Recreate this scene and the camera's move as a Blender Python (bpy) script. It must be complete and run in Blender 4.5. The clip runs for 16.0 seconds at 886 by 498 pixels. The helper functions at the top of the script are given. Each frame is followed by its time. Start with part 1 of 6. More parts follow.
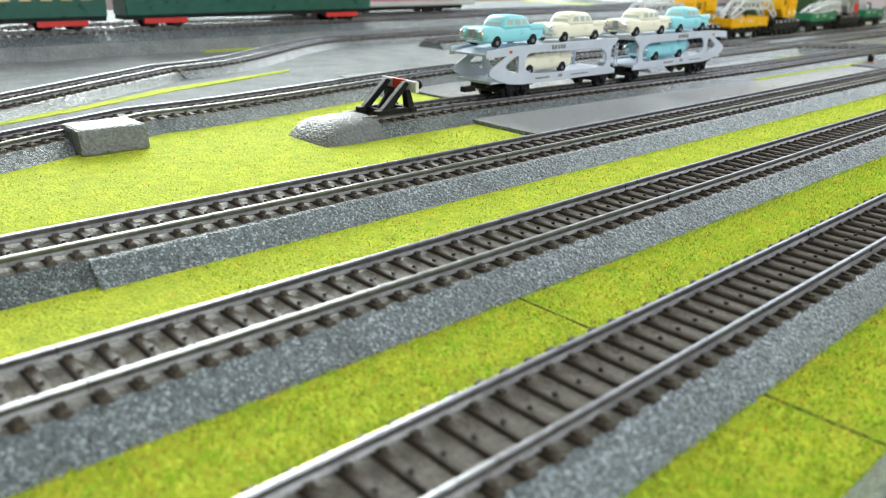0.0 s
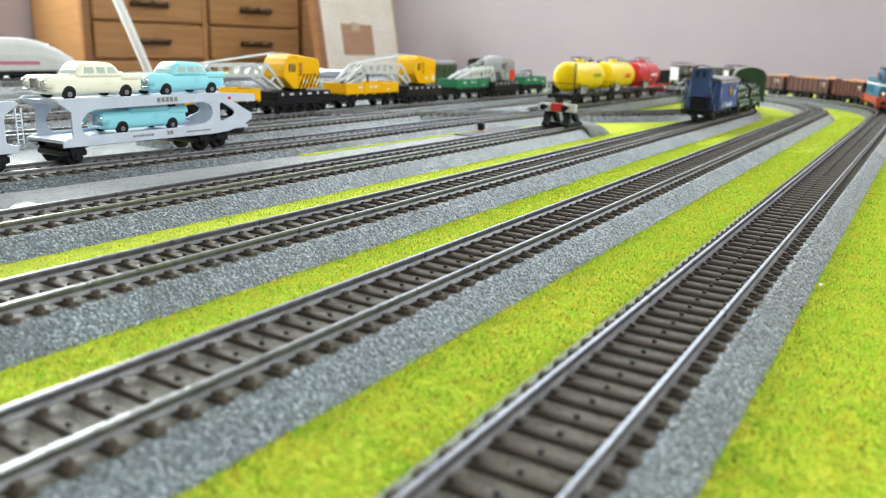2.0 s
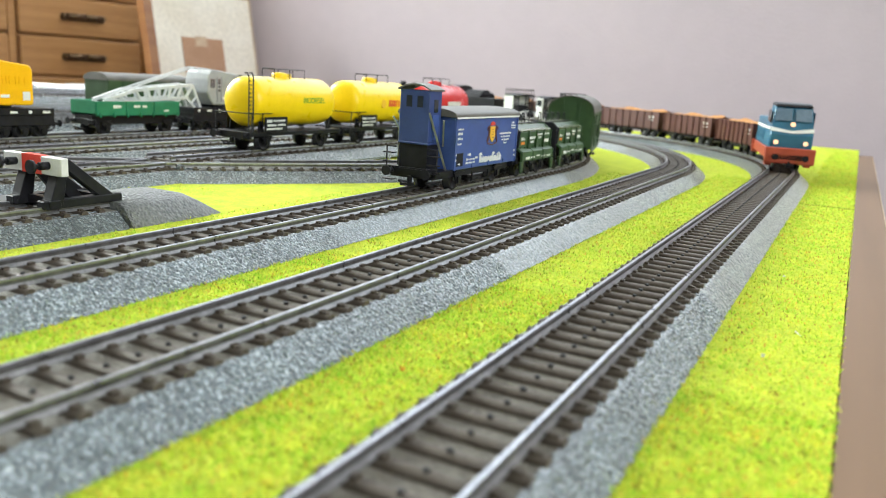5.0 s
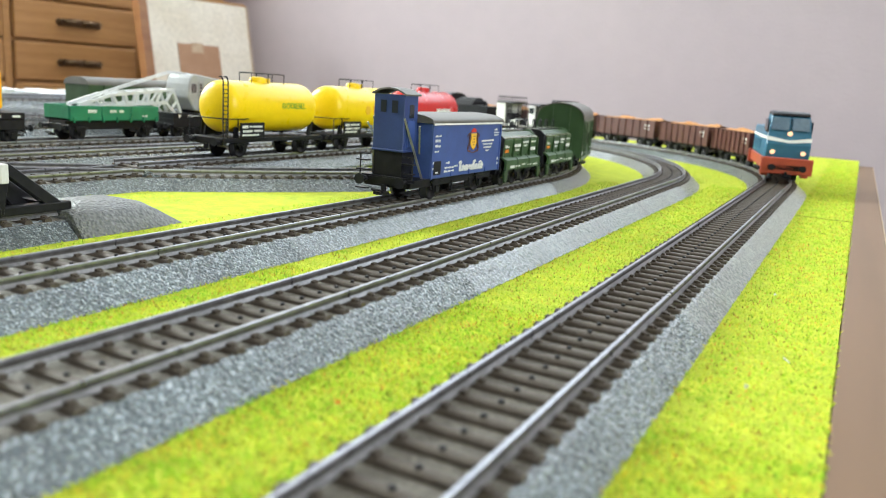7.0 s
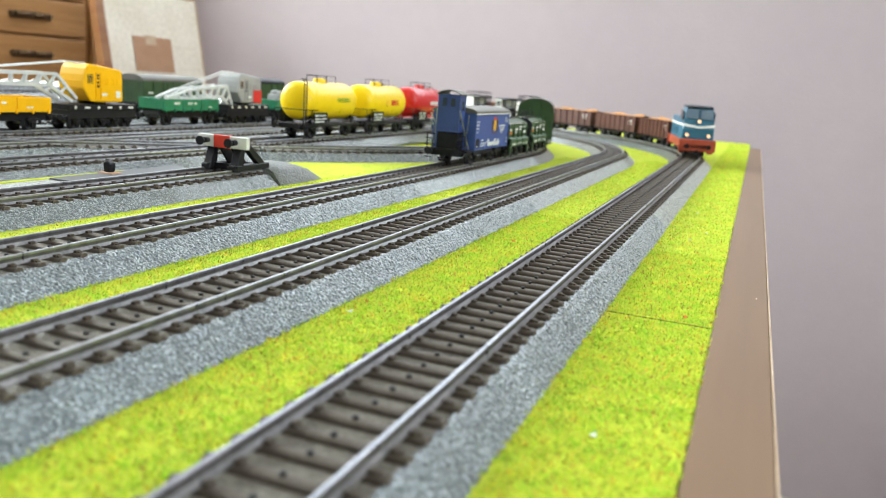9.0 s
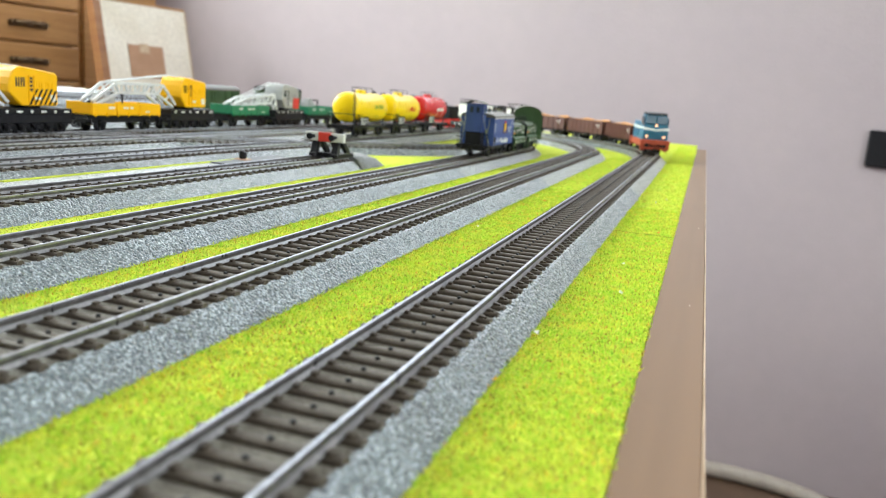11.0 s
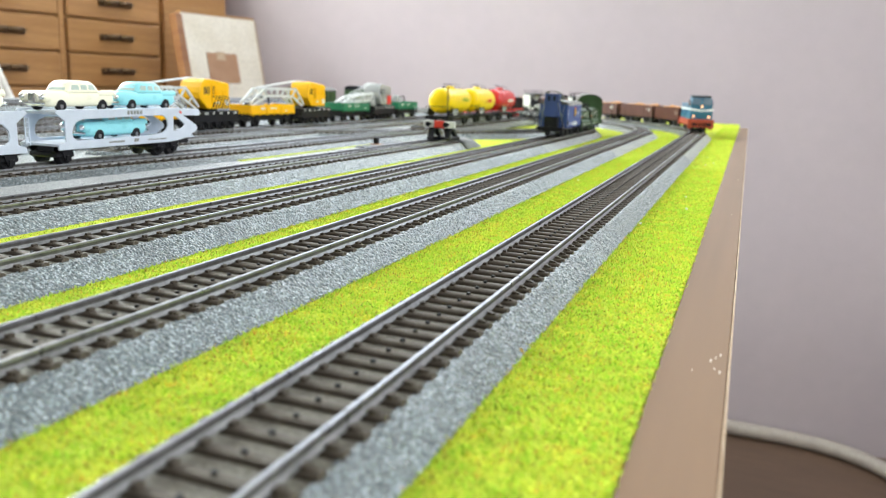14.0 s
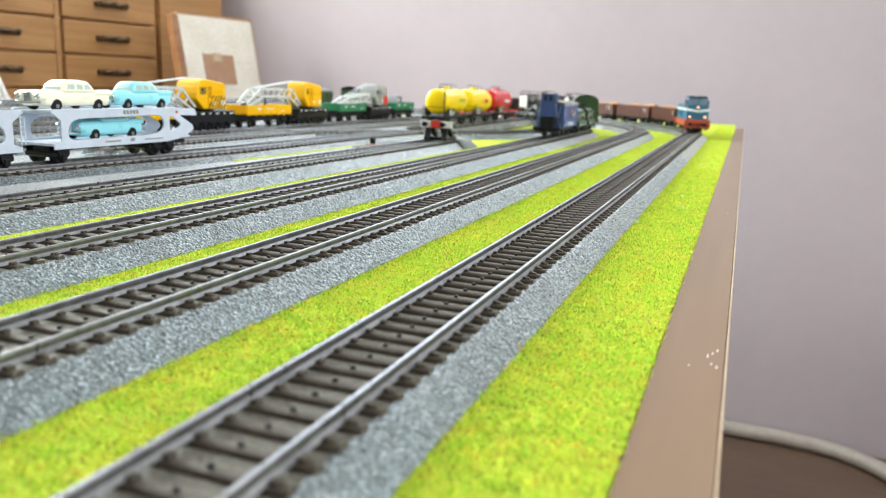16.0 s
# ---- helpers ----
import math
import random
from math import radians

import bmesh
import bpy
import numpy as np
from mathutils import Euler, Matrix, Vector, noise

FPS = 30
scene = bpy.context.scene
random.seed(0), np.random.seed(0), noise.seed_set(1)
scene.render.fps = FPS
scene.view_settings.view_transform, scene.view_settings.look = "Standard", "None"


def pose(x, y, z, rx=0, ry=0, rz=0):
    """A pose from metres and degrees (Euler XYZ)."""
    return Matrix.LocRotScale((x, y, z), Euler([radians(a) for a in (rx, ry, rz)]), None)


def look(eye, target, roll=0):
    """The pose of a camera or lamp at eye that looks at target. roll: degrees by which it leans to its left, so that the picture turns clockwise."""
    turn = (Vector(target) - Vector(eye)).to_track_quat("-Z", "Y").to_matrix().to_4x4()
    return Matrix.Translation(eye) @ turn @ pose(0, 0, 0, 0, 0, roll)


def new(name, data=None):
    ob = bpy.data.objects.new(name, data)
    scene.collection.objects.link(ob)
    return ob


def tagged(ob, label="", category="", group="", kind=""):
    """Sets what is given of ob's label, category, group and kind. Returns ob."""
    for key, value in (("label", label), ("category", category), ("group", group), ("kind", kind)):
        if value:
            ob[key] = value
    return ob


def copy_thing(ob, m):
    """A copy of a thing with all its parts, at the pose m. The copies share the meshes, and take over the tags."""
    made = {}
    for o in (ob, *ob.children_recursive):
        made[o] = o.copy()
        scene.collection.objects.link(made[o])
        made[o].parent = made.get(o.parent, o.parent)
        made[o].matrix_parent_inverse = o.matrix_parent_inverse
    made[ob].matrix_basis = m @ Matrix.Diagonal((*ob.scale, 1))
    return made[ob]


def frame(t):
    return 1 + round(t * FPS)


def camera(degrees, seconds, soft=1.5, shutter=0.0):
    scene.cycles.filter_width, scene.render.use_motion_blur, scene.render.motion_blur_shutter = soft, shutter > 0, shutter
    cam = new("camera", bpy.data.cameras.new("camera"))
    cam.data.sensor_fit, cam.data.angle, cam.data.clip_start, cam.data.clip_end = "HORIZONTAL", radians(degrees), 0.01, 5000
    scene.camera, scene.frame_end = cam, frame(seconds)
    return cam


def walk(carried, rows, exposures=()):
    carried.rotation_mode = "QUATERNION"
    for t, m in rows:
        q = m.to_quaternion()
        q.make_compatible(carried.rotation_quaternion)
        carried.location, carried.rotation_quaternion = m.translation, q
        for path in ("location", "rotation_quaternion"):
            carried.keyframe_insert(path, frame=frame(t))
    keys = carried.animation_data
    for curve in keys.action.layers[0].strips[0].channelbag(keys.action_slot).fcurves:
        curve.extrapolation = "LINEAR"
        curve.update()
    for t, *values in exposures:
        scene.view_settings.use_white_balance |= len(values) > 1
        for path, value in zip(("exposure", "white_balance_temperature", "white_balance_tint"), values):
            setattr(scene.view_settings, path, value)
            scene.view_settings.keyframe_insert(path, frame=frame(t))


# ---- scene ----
from mathutils.geometry import tessellate_polygon
cam = camera(59.92, 16.0, soft=0.6)
# seconds, eye, turn to the left, tilt, lean
PATH = [
    (0, 0.0117, -0.4784, 0.0724, 47.74, -20.51, -1.07),
    (0.5, 0.0195, -0.4213, 0.0601, 41.94, -18.23, 0.08),
    (1, 0.0305, -0.3480, 0.0595, 39.00, -16.89, -0.69),
    (1.5, 0.0413, -0.2895, 0.0599, 36.15, -16.04, -1.02),
    (2, 0.0412, -0.2413, 0.0567, 32.18, -14.75, -1.66),
    (2.5, 0.0466, -0.1938, 0.0553, 29.06, -13.94, -2.11),
    (3, 0.0464, -0.1327, 0.0547, 28.28, -13.09, -2.45),
    (3.5, 0.0445, -0.0653, 0.0554, 28.09, -12.73, -2.79),
    (6, 0.0456, 0.2031, 0.0485, 28.47, -12.25, -3.67),
    (6.5, 0.0474, 0.1980, 0.0495, 28.58, -11.89, -3.27),
    (7, 0.0462, 0.1628, 0.0497, 28.43, -11.89, -3.74),
    (7.5, 0.0466, 0.1184, 0.0504, 27.67, -11.77, -3.97),
    (8, 0.0462, 0.0732, 0.0507, 25.92, -11.96, -4.24),
    (8.5, 0.0497, 0.0252, 0.0515, 23.81, -12.25, -4.12),
    (11, 0.0566, -0.1941, 0.0529, 18.72, -11.56, -4.49),
    (11.5, 0.0590, -0.2411, 0.0525, 18.93, -11.60, -4.00),
    (12, 0.0604, -0.2807, 0.0519, 19.55, -11.58, -3.45),
    (12.5, 0.0611, -0.3148, 0.0523, 20.43, -11.58, -3.04),
    (13, 0.0614, -0.3334, 0.0520, 20.88, -11.64, -2.73),
    (13.5, 0.0620, -0.3456, 0.0519, 21.22, -11.86, -2.45),
    (14, 0.0623, -0.3550, 0.0518, 21.45, -12.20, -2.20),
    (14.5, 0.0625, -0.3553, 0.0515, 21.53, -12.23, -2.10),
    (15, 0.0622, -0.3561, 0.0517, 21.47, -11.97, -2.12),
    (15.5, 0.0623, -0.3554, 0.0506, 21.25, -11.90, -2.22),
    (16, 0.0624, -0.3551, 0.0505, 21.20, -12.08, -2.16),
]
walk(cam, [(t, pose(x, y, z, 90 + tilt, lean, turn)) for t, x, y, z, turn, tilt, lean in PATH],
     exposures=[(0.0, -0.46), (1.0, -0.34), (2.0, -0.25), (3.0, -0.2), (3.7, -0.12), (5.8, -0.08), (7.5, -0.12), (8.7, -0.1), (11.0, -0.06), (13.0, 0.0), (16.0, 0.02)])
cam.data.dof.use_dof = True
cam.data.dof.focus_distance = 0.285
cam.data.dof.aperture_fstop = 19.5

# ---- world and light: daylight through windows high in the north wall and in the west and east walls ----
world = bpy.data.worlds.new("daylight")
scene.world = world
world.use_nodes = True
wn = world.node_tree.nodes
sky = wn.new("ShaderNodeTexSky")
sky.sky_type, sky.sun_disc = "NISHITA", False
sky.sun_elevation, sky.sun_rotation = radians(38), radians(200)
wn["Background"].inputs["Strength"].default_value = 0.12
world.node_tree.links.new(sky.outputs["Color"], wn["Background"].inputs["Color"])


def window_light(name, eye, target, sx, sy, power, colour):
    lamp = bpy.data.lights.new(name, "AREA")
    lamp.shape, lamp.size, lamp.size_y, lamp.energy, lamp.color = "RECTANGLE", sx, sy, power, colour
    ob = new(name, lamp)
    ob.matrix_world = look(eye, target)
    return ob


window_light("window_daylight", (-2.09, 0.4, 0.9), (0.4, 0.1, -0.1), 1.3, 1.1, 116.0, (0.905, 0.985, 0.95))
window_light("east_window_daylight", (1.69, -0.2, 0.85), (-1.0, -0.1, 0.1), 1.5, 1.0, 40.0, (0.94, 0.99, 0.95))
window_light("north_window_daylight", (-0.6, 1.925, 1.0), (-0.4, 0.0, -0.1), 2.5, 0.8, 27.0, (0.86, 0.94, 1.0))


# ---- materials ----
def material(name, colour, rough=0.5, metal=0.0, second=None, scale=200.0, detail=4.0, mix=(0.35, 0.65), bump=0.0, bump_scale=None,
             fine=0.12, spec=0.5, coat=0.0, kind="noise"):
    """A surface with a base colour, a second colour laid in by noise, fine grain and relief."""
    m = bpy.data.materials.new(name)
    m.use_nodes = True
    n, ln = m.node_tree.nodes, m.node_tree.links
    b = n["Principled BSDF"]
    b.inputs["Roughness"].default_value, b.inputs["Metallic"].default_value = rough, metal
    b.inputs["Specular IOR Level"].default_value = spec
    b.inputs["Coat Weight"].default_value = coat
    pos = n.new("ShaderNodeTexCoord")
    tex = n.new("ShaderNodeTexNoise")
    tex.inputs["Scale"].default_value, tex.inputs["Detail"].default_value = scale, detail
    ln.new(pos.outputs["Object"], tex.inputs["Vector"])
    ramp = n.new("ShaderNodeValToRGB")
    ramp.color_ramp.elements[0].position, ramp.color_ramp.elements[1].position = mix
    ramp.color_ramp.elements[0].color = (*colour, 1)
    ramp.color_ramp.elements[1].color = (*(second or [min(1, c * 1.15 + 0.005) for c in colour]), 1)
    ln.new(tex.outputs["Fac"], ramp.inputs["Fac"])
    grain = n.new("ShaderNodeTexNoise")
    grain.inputs["Scale"].default_value, grain.inputs["Detail"].default_value = scale * 9, 3
    ln.new(pos.outputs["Object"], grain.inputs["Vector"])
    lev = n.new("ShaderNodeMapRange")
    lev.inputs["To Min"].default_value, lev.inputs["To Max"].default_value = 1 - fine * 2, 1 + fine * 2
    ln.new(grain.outputs["Fac"], lev.inputs["Value"])
    mul = n.new("ShaderNodeMix")
    mul.data_type, mul.blend_type = "RGBA", "MULTIPLY"
    mul.inputs["Factor"].default_value = 1.0
    ln.new(ramp.outputs["Color"], mul.inputs["A"])
    ln.new(lev.outputs["Result"], mul.inputs["B"])
    ln.new(mul.outputs["Result"], b.inputs["Base Color"])
    rr = n.new("ShaderNodeMapRange")
    rr.inputs["To Min"].default_value, rr.inputs["To Max"].default_value = max(0.02, rough - 0.08), min(1, rough + 0.08)
    ln.new(tex.outputs["Fac"], rr.inputs["Value"])
    ln.new(rr.outputs["Result"], b.inputs["Roughness"])
    if bump:
        bp = n.new("ShaderNodeBump")
        bp.inputs["Strength"].default_value, bp.inputs["Distance"].default_value = 1.0, bump
        if kind == "stones":
            h = n.new("ShaderNodeTexVoronoi")
            h.inputs["Scale"].default_value = bump_scale or scale
            bp.invert = True
            h.feature = "SMOOTH_F1"
            ln.new(pos.outputs["Object"], h.inputs["Vector"])
            ln.new(h.outputs["Distance"], bp.inputs["Height"])
        else:
            h = n.new("ShaderNodeTexNoise")
            h.inputs["Scale"].default_value, h.inputs["Detail"].default_value = bump_scale or scale * 4, 5
            ln.new(pos.outputs["Object"], h.inputs["Vector"])
            ln.new(h.outputs["Fac"], bp.inputs["Height"])
        ln.new(bp.outputs["Normal"], b.inputs["Normal"])
    return m


def wood(name, light, dark, scale=14.0, stretch=(1, 1, 12), rough=0.42):
    m = material(name, light, rough, 0, dark, scale, 6, (0.3, 0.7), 0.0002, scale * 10)
    n, ln = m.node_tree.nodes, m.node_tree.links
    mp = n.new("ShaderNodeMapping")
    mp.inputs["Scale"].default_value = stretch
    pos = next(x for x in n if x.type == "TEX_COORD")
    ln.new(pos.outputs["Object"], mp.inputs["Vector"])
    for x in n:
        if x.type == "TEX_NOISE":
            ln.new(mp.outputs["Vector"], x.inputs["Vector"])
    return m


def blade_material(name, colours):
    m = bpy.data.materials.new(name)
    m.use_nodes = True
    n, ln = m.node_tree.nodes, m.node_tree.links
    b = n["Principled BSDF"]
    b.inputs["Roughness"].default_value, b.inputs["Specular IOR Level"].default_value = 0.7, 0.3
    g = n.new("ShaderNodeNewGeometry")
    ramp = n.new("ShaderNodeValToRGB")
    els = ramp.color_ramp.elements
    while len(els) < len(colours):
        els.new(0.5)
    for i, c in enumerate(colours):
        els[i].position, els[i].color = i / (len(colours) - 1), (*c, 1)
    ramp.color_ramp.interpolation = "CONSTANT"
    ln.new(g.outputs["Random Per Island"], ramp.inputs["Fac"])
    pos = n.new("ShaderNodeTexCoord")
    tex = n.new("ShaderNodeTexNoise")
    tex.inputs["Scale"].default_value, tex.inputs["Detail"].default_value = 190, 4
    ln.new(pos.outputs["Object"], tex.inputs["Vector"])
    lev = n.new("ShaderNodeValToRGB")
    lev.color_ramp.elements[0].position, lev.color_ramp.elements[1].position = 0.38, 0.64
    lev.color_ramp.elements[0].color, lev.color_ramp.elements[1].color = (0.72, 0.96, 0.70, 1), (1.12, 1.0, 0.95, 1)
    ln.new(tex.outputs["Fac"], lev.inputs["Fac"])
    mul = n.new("ShaderNodeMix")
    mul.data_type, mul.blend_type = "RGBA", "MULTIPLY"
    mul.inputs["Factor"].default_value = 1.0
    ln.new(ramp.outputs["Color"], mul.inputs["A"])
    ln.new(lev.outputs["Color"], mul.inputs["B"])
    ln.new(mul.outputs["Result"], b.inputs["Base Color"])
    thin = n.new("ShaderNodeBsdfTranslucent")
    ln.new(mul.outputs["Result"], thin.inputs["Color"])
    both_sides = n.new("ShaderNodeMixShader")
    both_sides.inputs["Fac"].default_value = 0.42
    ln.new(b.outputs["BSDF"], both_sides.inputs[1])
    ln.new(thin.outputs["BSDF"], both_sides.inputs[2])
    ln.new(both_sides.outputs["Shader"], n["Material Output"].inputs["Surface"])
    return m


def stone_material(name, colours, scale, bump):
    """Loose stones: each cell has its own gloss and its own grey, the last colour a painted glint."""
    m = bpy.data.materials.new(name)
    m.use_nodes = True
    n, ln = m.node_tree.nodes, m.node_tree.links
    b = n["Principled BSDF"]
    b.inputs["Specular IOR Level"].default_value = 0.75
    b.inputs["Coat Weight"].default_value, b.inputs["Coat Roughness"].default_value = 0.6, 0.08
    b.inputs["Sheen Weight"].default_value, b.inputs["Sheen Roughness"].default_value = 0.75, 0.4
    pos = n.new("ShaderNodeTexCoord")
    cells = n.new("ShaderNodeTexVoronoi")
    cells.inputs["Scale"].default_value = scale
    ln.new(pos.outputs["Object"], cells.inputs["Vector"])
    sep = n.new("ShaderNodeSeparateColor")
    ln.new(cells.outputs["Color"], sep.inputs["Color"])
    ramp = n.new("ShaderNodeValToRGB")
    els = ramp.color_ramp.elements
    while len(els) < len(colours):
        els.new(0.5)
    for i, c in enumerate(colours):
        els[i].position, els[i].color = i / (len(colours) - 1), (*c, 1)
    ln.new(sep.outputs["Red"], ramp.inputs["Fac"])
    big = n.new("ShaderNodeTexNoise")
    big.inputs["Scale"].default_value, big.inputs["Detail"].default_value = 45, 4
    ln.new(pos.outputs["Object"], big.inputs["Vector"])
    lev = n.new("ShaderNodeMapRange")
    lev.inputs["From Min"].default_value, lev.inputs["From Max"].default_value = 0.3, 0.7
    lev.inputs["To Min"].default_value, lev.inputs["To Max"].default_value = 0.78, 1.2
    ln.new(big.outputs["Fac"], lev.inputs["Value"])
    mul = n.new("ShaderNodeMix")
    mul.data_type, mul.blend_type = "RGBA", "MULTIPLY"
    mul.inputs["Factor"].default_value = 1.0
    ln.new(ramp.outputs["Color"], mul.inputs["A"])
    ln.new(lev.outputs["Result"], mul.inputs["B"])
    ln.new(mul.outputs["Result"], b.inputs["Base Color"])
    rr = n.new("ShaderNodeMapRange")
    rr.inputs["To Min"].default_value, rr.inputs["To Max"].default_value = 0.05, 0.36
    ln.new(sep.outputs["Green"], rr.inputs["Value"])
    ln.new(rr.outputs["Result"], b.inputs["Roughness"])
    bp = n.new("ShaderNodeBump")
    bp.invert = True
    bp.inputs["Strength"].default_value, bp.inputs["Distance"].default_value = 1.0, bump
    ln.new(cells.outputs["Distance"], bp.inputs["Height"])
    ln.new(bp.outputs["Normal"], b.inputs["Normal"])
    return m


GRASS = material("grass_mat", (0.42, 0.52, 0.04), 0.85, 0, (0.60, 0.66, 0.055), 160, 6, (0.3, 0.7), 0.0012, 900, 0.3, 0.2)
BLADES = blade_material("grass_fibre", [(0.30, 0.45, 0.053), (0.48, 0.64, 0.065), (0.62, 0.72, 0.079), (0.77, 0.76, 0.092), (0.42, 0.63, 0.065), (0.56, 0.71, 0.079), (0.81, 0.73, 0.099),
                                        (0.64, 0.75, 0.085), (0.77, 0.41, 0.099), (0.60, 0.73, 0.079), (0.51, 0.67, 0.065), (0.70, 0.76, 0.079), (0.58, 0.72, 0.079), (0.33, 0.21, 0.053), (0.33, 0.21, 0.053)])
SEAM = material("mat_seam_green", (0.11, 0.14, 0.02), 0.9, 0, (0.16, 0.19, 0.025), 300, 4)
# the last, palest grey puts glints into the colour of some stones
BALLAST = stone_material("grey_ballast", [(0.040, 0.055, 0.064), (0.062, 0.084, 0.096), (0.090, 0.120, 0.137), (0.130, 0.170, 0.194), (0.40, 0.465, 0.515)], 1800, 0.0008)
YARD = material("yard_grey", (0.19, 0.204, 0.212), 0.75, 0, (0.27, 0.286, 0.295), 60, 5, (0.3, 0.7), 0.0006, 900, 0.25, 0.1, kind="stones")
BED = material("dark_ballast", (0.105, 0.097, 0.080), 0.6, 0, (0.195, 0.18, 0.152), 700, 4, (0.3, 0.7), 0.0005, 1400, 0.3, 0.3, kind="stones")
SLEEPER = material("brown_sleeper", (0.060, 0.047, 0.036), 0.5, 0, (0.105, 0.086, 0.067), 260, 4, (0.3, 0.75), 0.0002, 2500, 0.25, 0.3)
# palest grey again painted in as sparkle, not a stone of its own
PEBBLE = stone_material("ballast_pebbles", [(0.040, 0.055, 0.064), (0.062, 0.084, 0.096), (0.090, 0.120, 0.137), (0.130, 0.170, 0.194), (0.40, 0.465, 0.515)], 1800, 0.0002)
RAIL = material("rail_steel", (0.29, 0.30, 0.325), 0.3, 0.9, (0.40, 0.41, 0.44), 300, 3, fine=0.15)
RAILFOOT = material("rail_foot_steel", (0.22, 0.222, 0.23), 0.38, 0.7, (0.35, 0.352, 0.365), 120, 4, fine=0.25)
WEB = material("rail_side", (0.09, 0.086, 0.082), 0.4, 0.5, (0.16, 0.155, 0.15), 300, 3)
STUD = material("contact_stud", (0.014, 0.014, 0.015), 0.5, 0.0, spec=0.3)
TRIM = wood("brown_edge_strip", (0.180, 0.112, 0.069), (0.212, 0.133, 0.083), 8, (1, 0.06, 1), 0.62)
TRIM.node_tree.nodes["Principled BSDF"].inputs["Specular IOR Level"].default_value = 0.2
EDGELIGHT = material("worn_strip_edge", (0.50, 0.37, 0.25), 0.5, 0, (0.40, 0.28, 0.18), 60, 5, fine=0.15)
EDGEWHITE = material("raw_board_edge", (0.62, 0.55, 0.46), 0.7, 0, (0.5, 0.42, 0.33), 80)
WALL = material("lilac_wall", (0.432, 0.374, 0.400), 0.85, 0, (0.457, 0.396, 0.418), 3, 3, bump=0.0008, bump_scale=160, fine=0.02)
CEIL = material("white_ceiling", (0.8, 0.79, 0.78), 0.9, 0, (0.83, 0.82, 0.81), 5, 2, fine=0.02)
FLOOR = wood("brown_floor", (0.095, 0.058, 0.038), (0.13, 0.08, 0.054), 6, (1, 8, 1), 0.5)
PINE = wood("cabinet_wood", (0.34, 0.165, 0.058), (0.43, 0.225, 0.085), 9, (1, 0.5, 9), 0.4)
PINEDARK = wood("cabinet_edge", (0.24, 0.10, 0.04), (0.30, 0.14, 0.055), 9, (1, 0.5, 9), 0.4)
BRONZE = material("bronze_handle", (0.12, 0.075, 0.04), 0.35, 0.7)
CREAM = material("cream_panel", (0.66, 0.60, 0.50), 0.7, 0, (0.72, 0.67, 0.58), 12, 5, bump=0.0005)
TAPE = material("brown_cardboard", (0.36, 0.20, 0.115), 0.7, 0, (0.40, 0.23, 0.14), 30)
WHITEBAR = material("white_lacquer", (0.75, 0.74, 0.72), 0.4)
HOSE = material("grey_hose", (0.34, 0.30, 0.265), 0.5, 0, (0.40, 0.355, 0.31), 20, 4)
DULLGREY = material("dull_grey_metal", (0.055, 0.058, 0.06), 0.5, 0.2, (0.085, 0.088, 0.09), 90, 5, bump=0.0001)
BLACK = material("black_plastic", (0.009, 0.009, 0.011), 0.42, 0, (0.015, 0.015, 0.018), 300, spec=0.22)


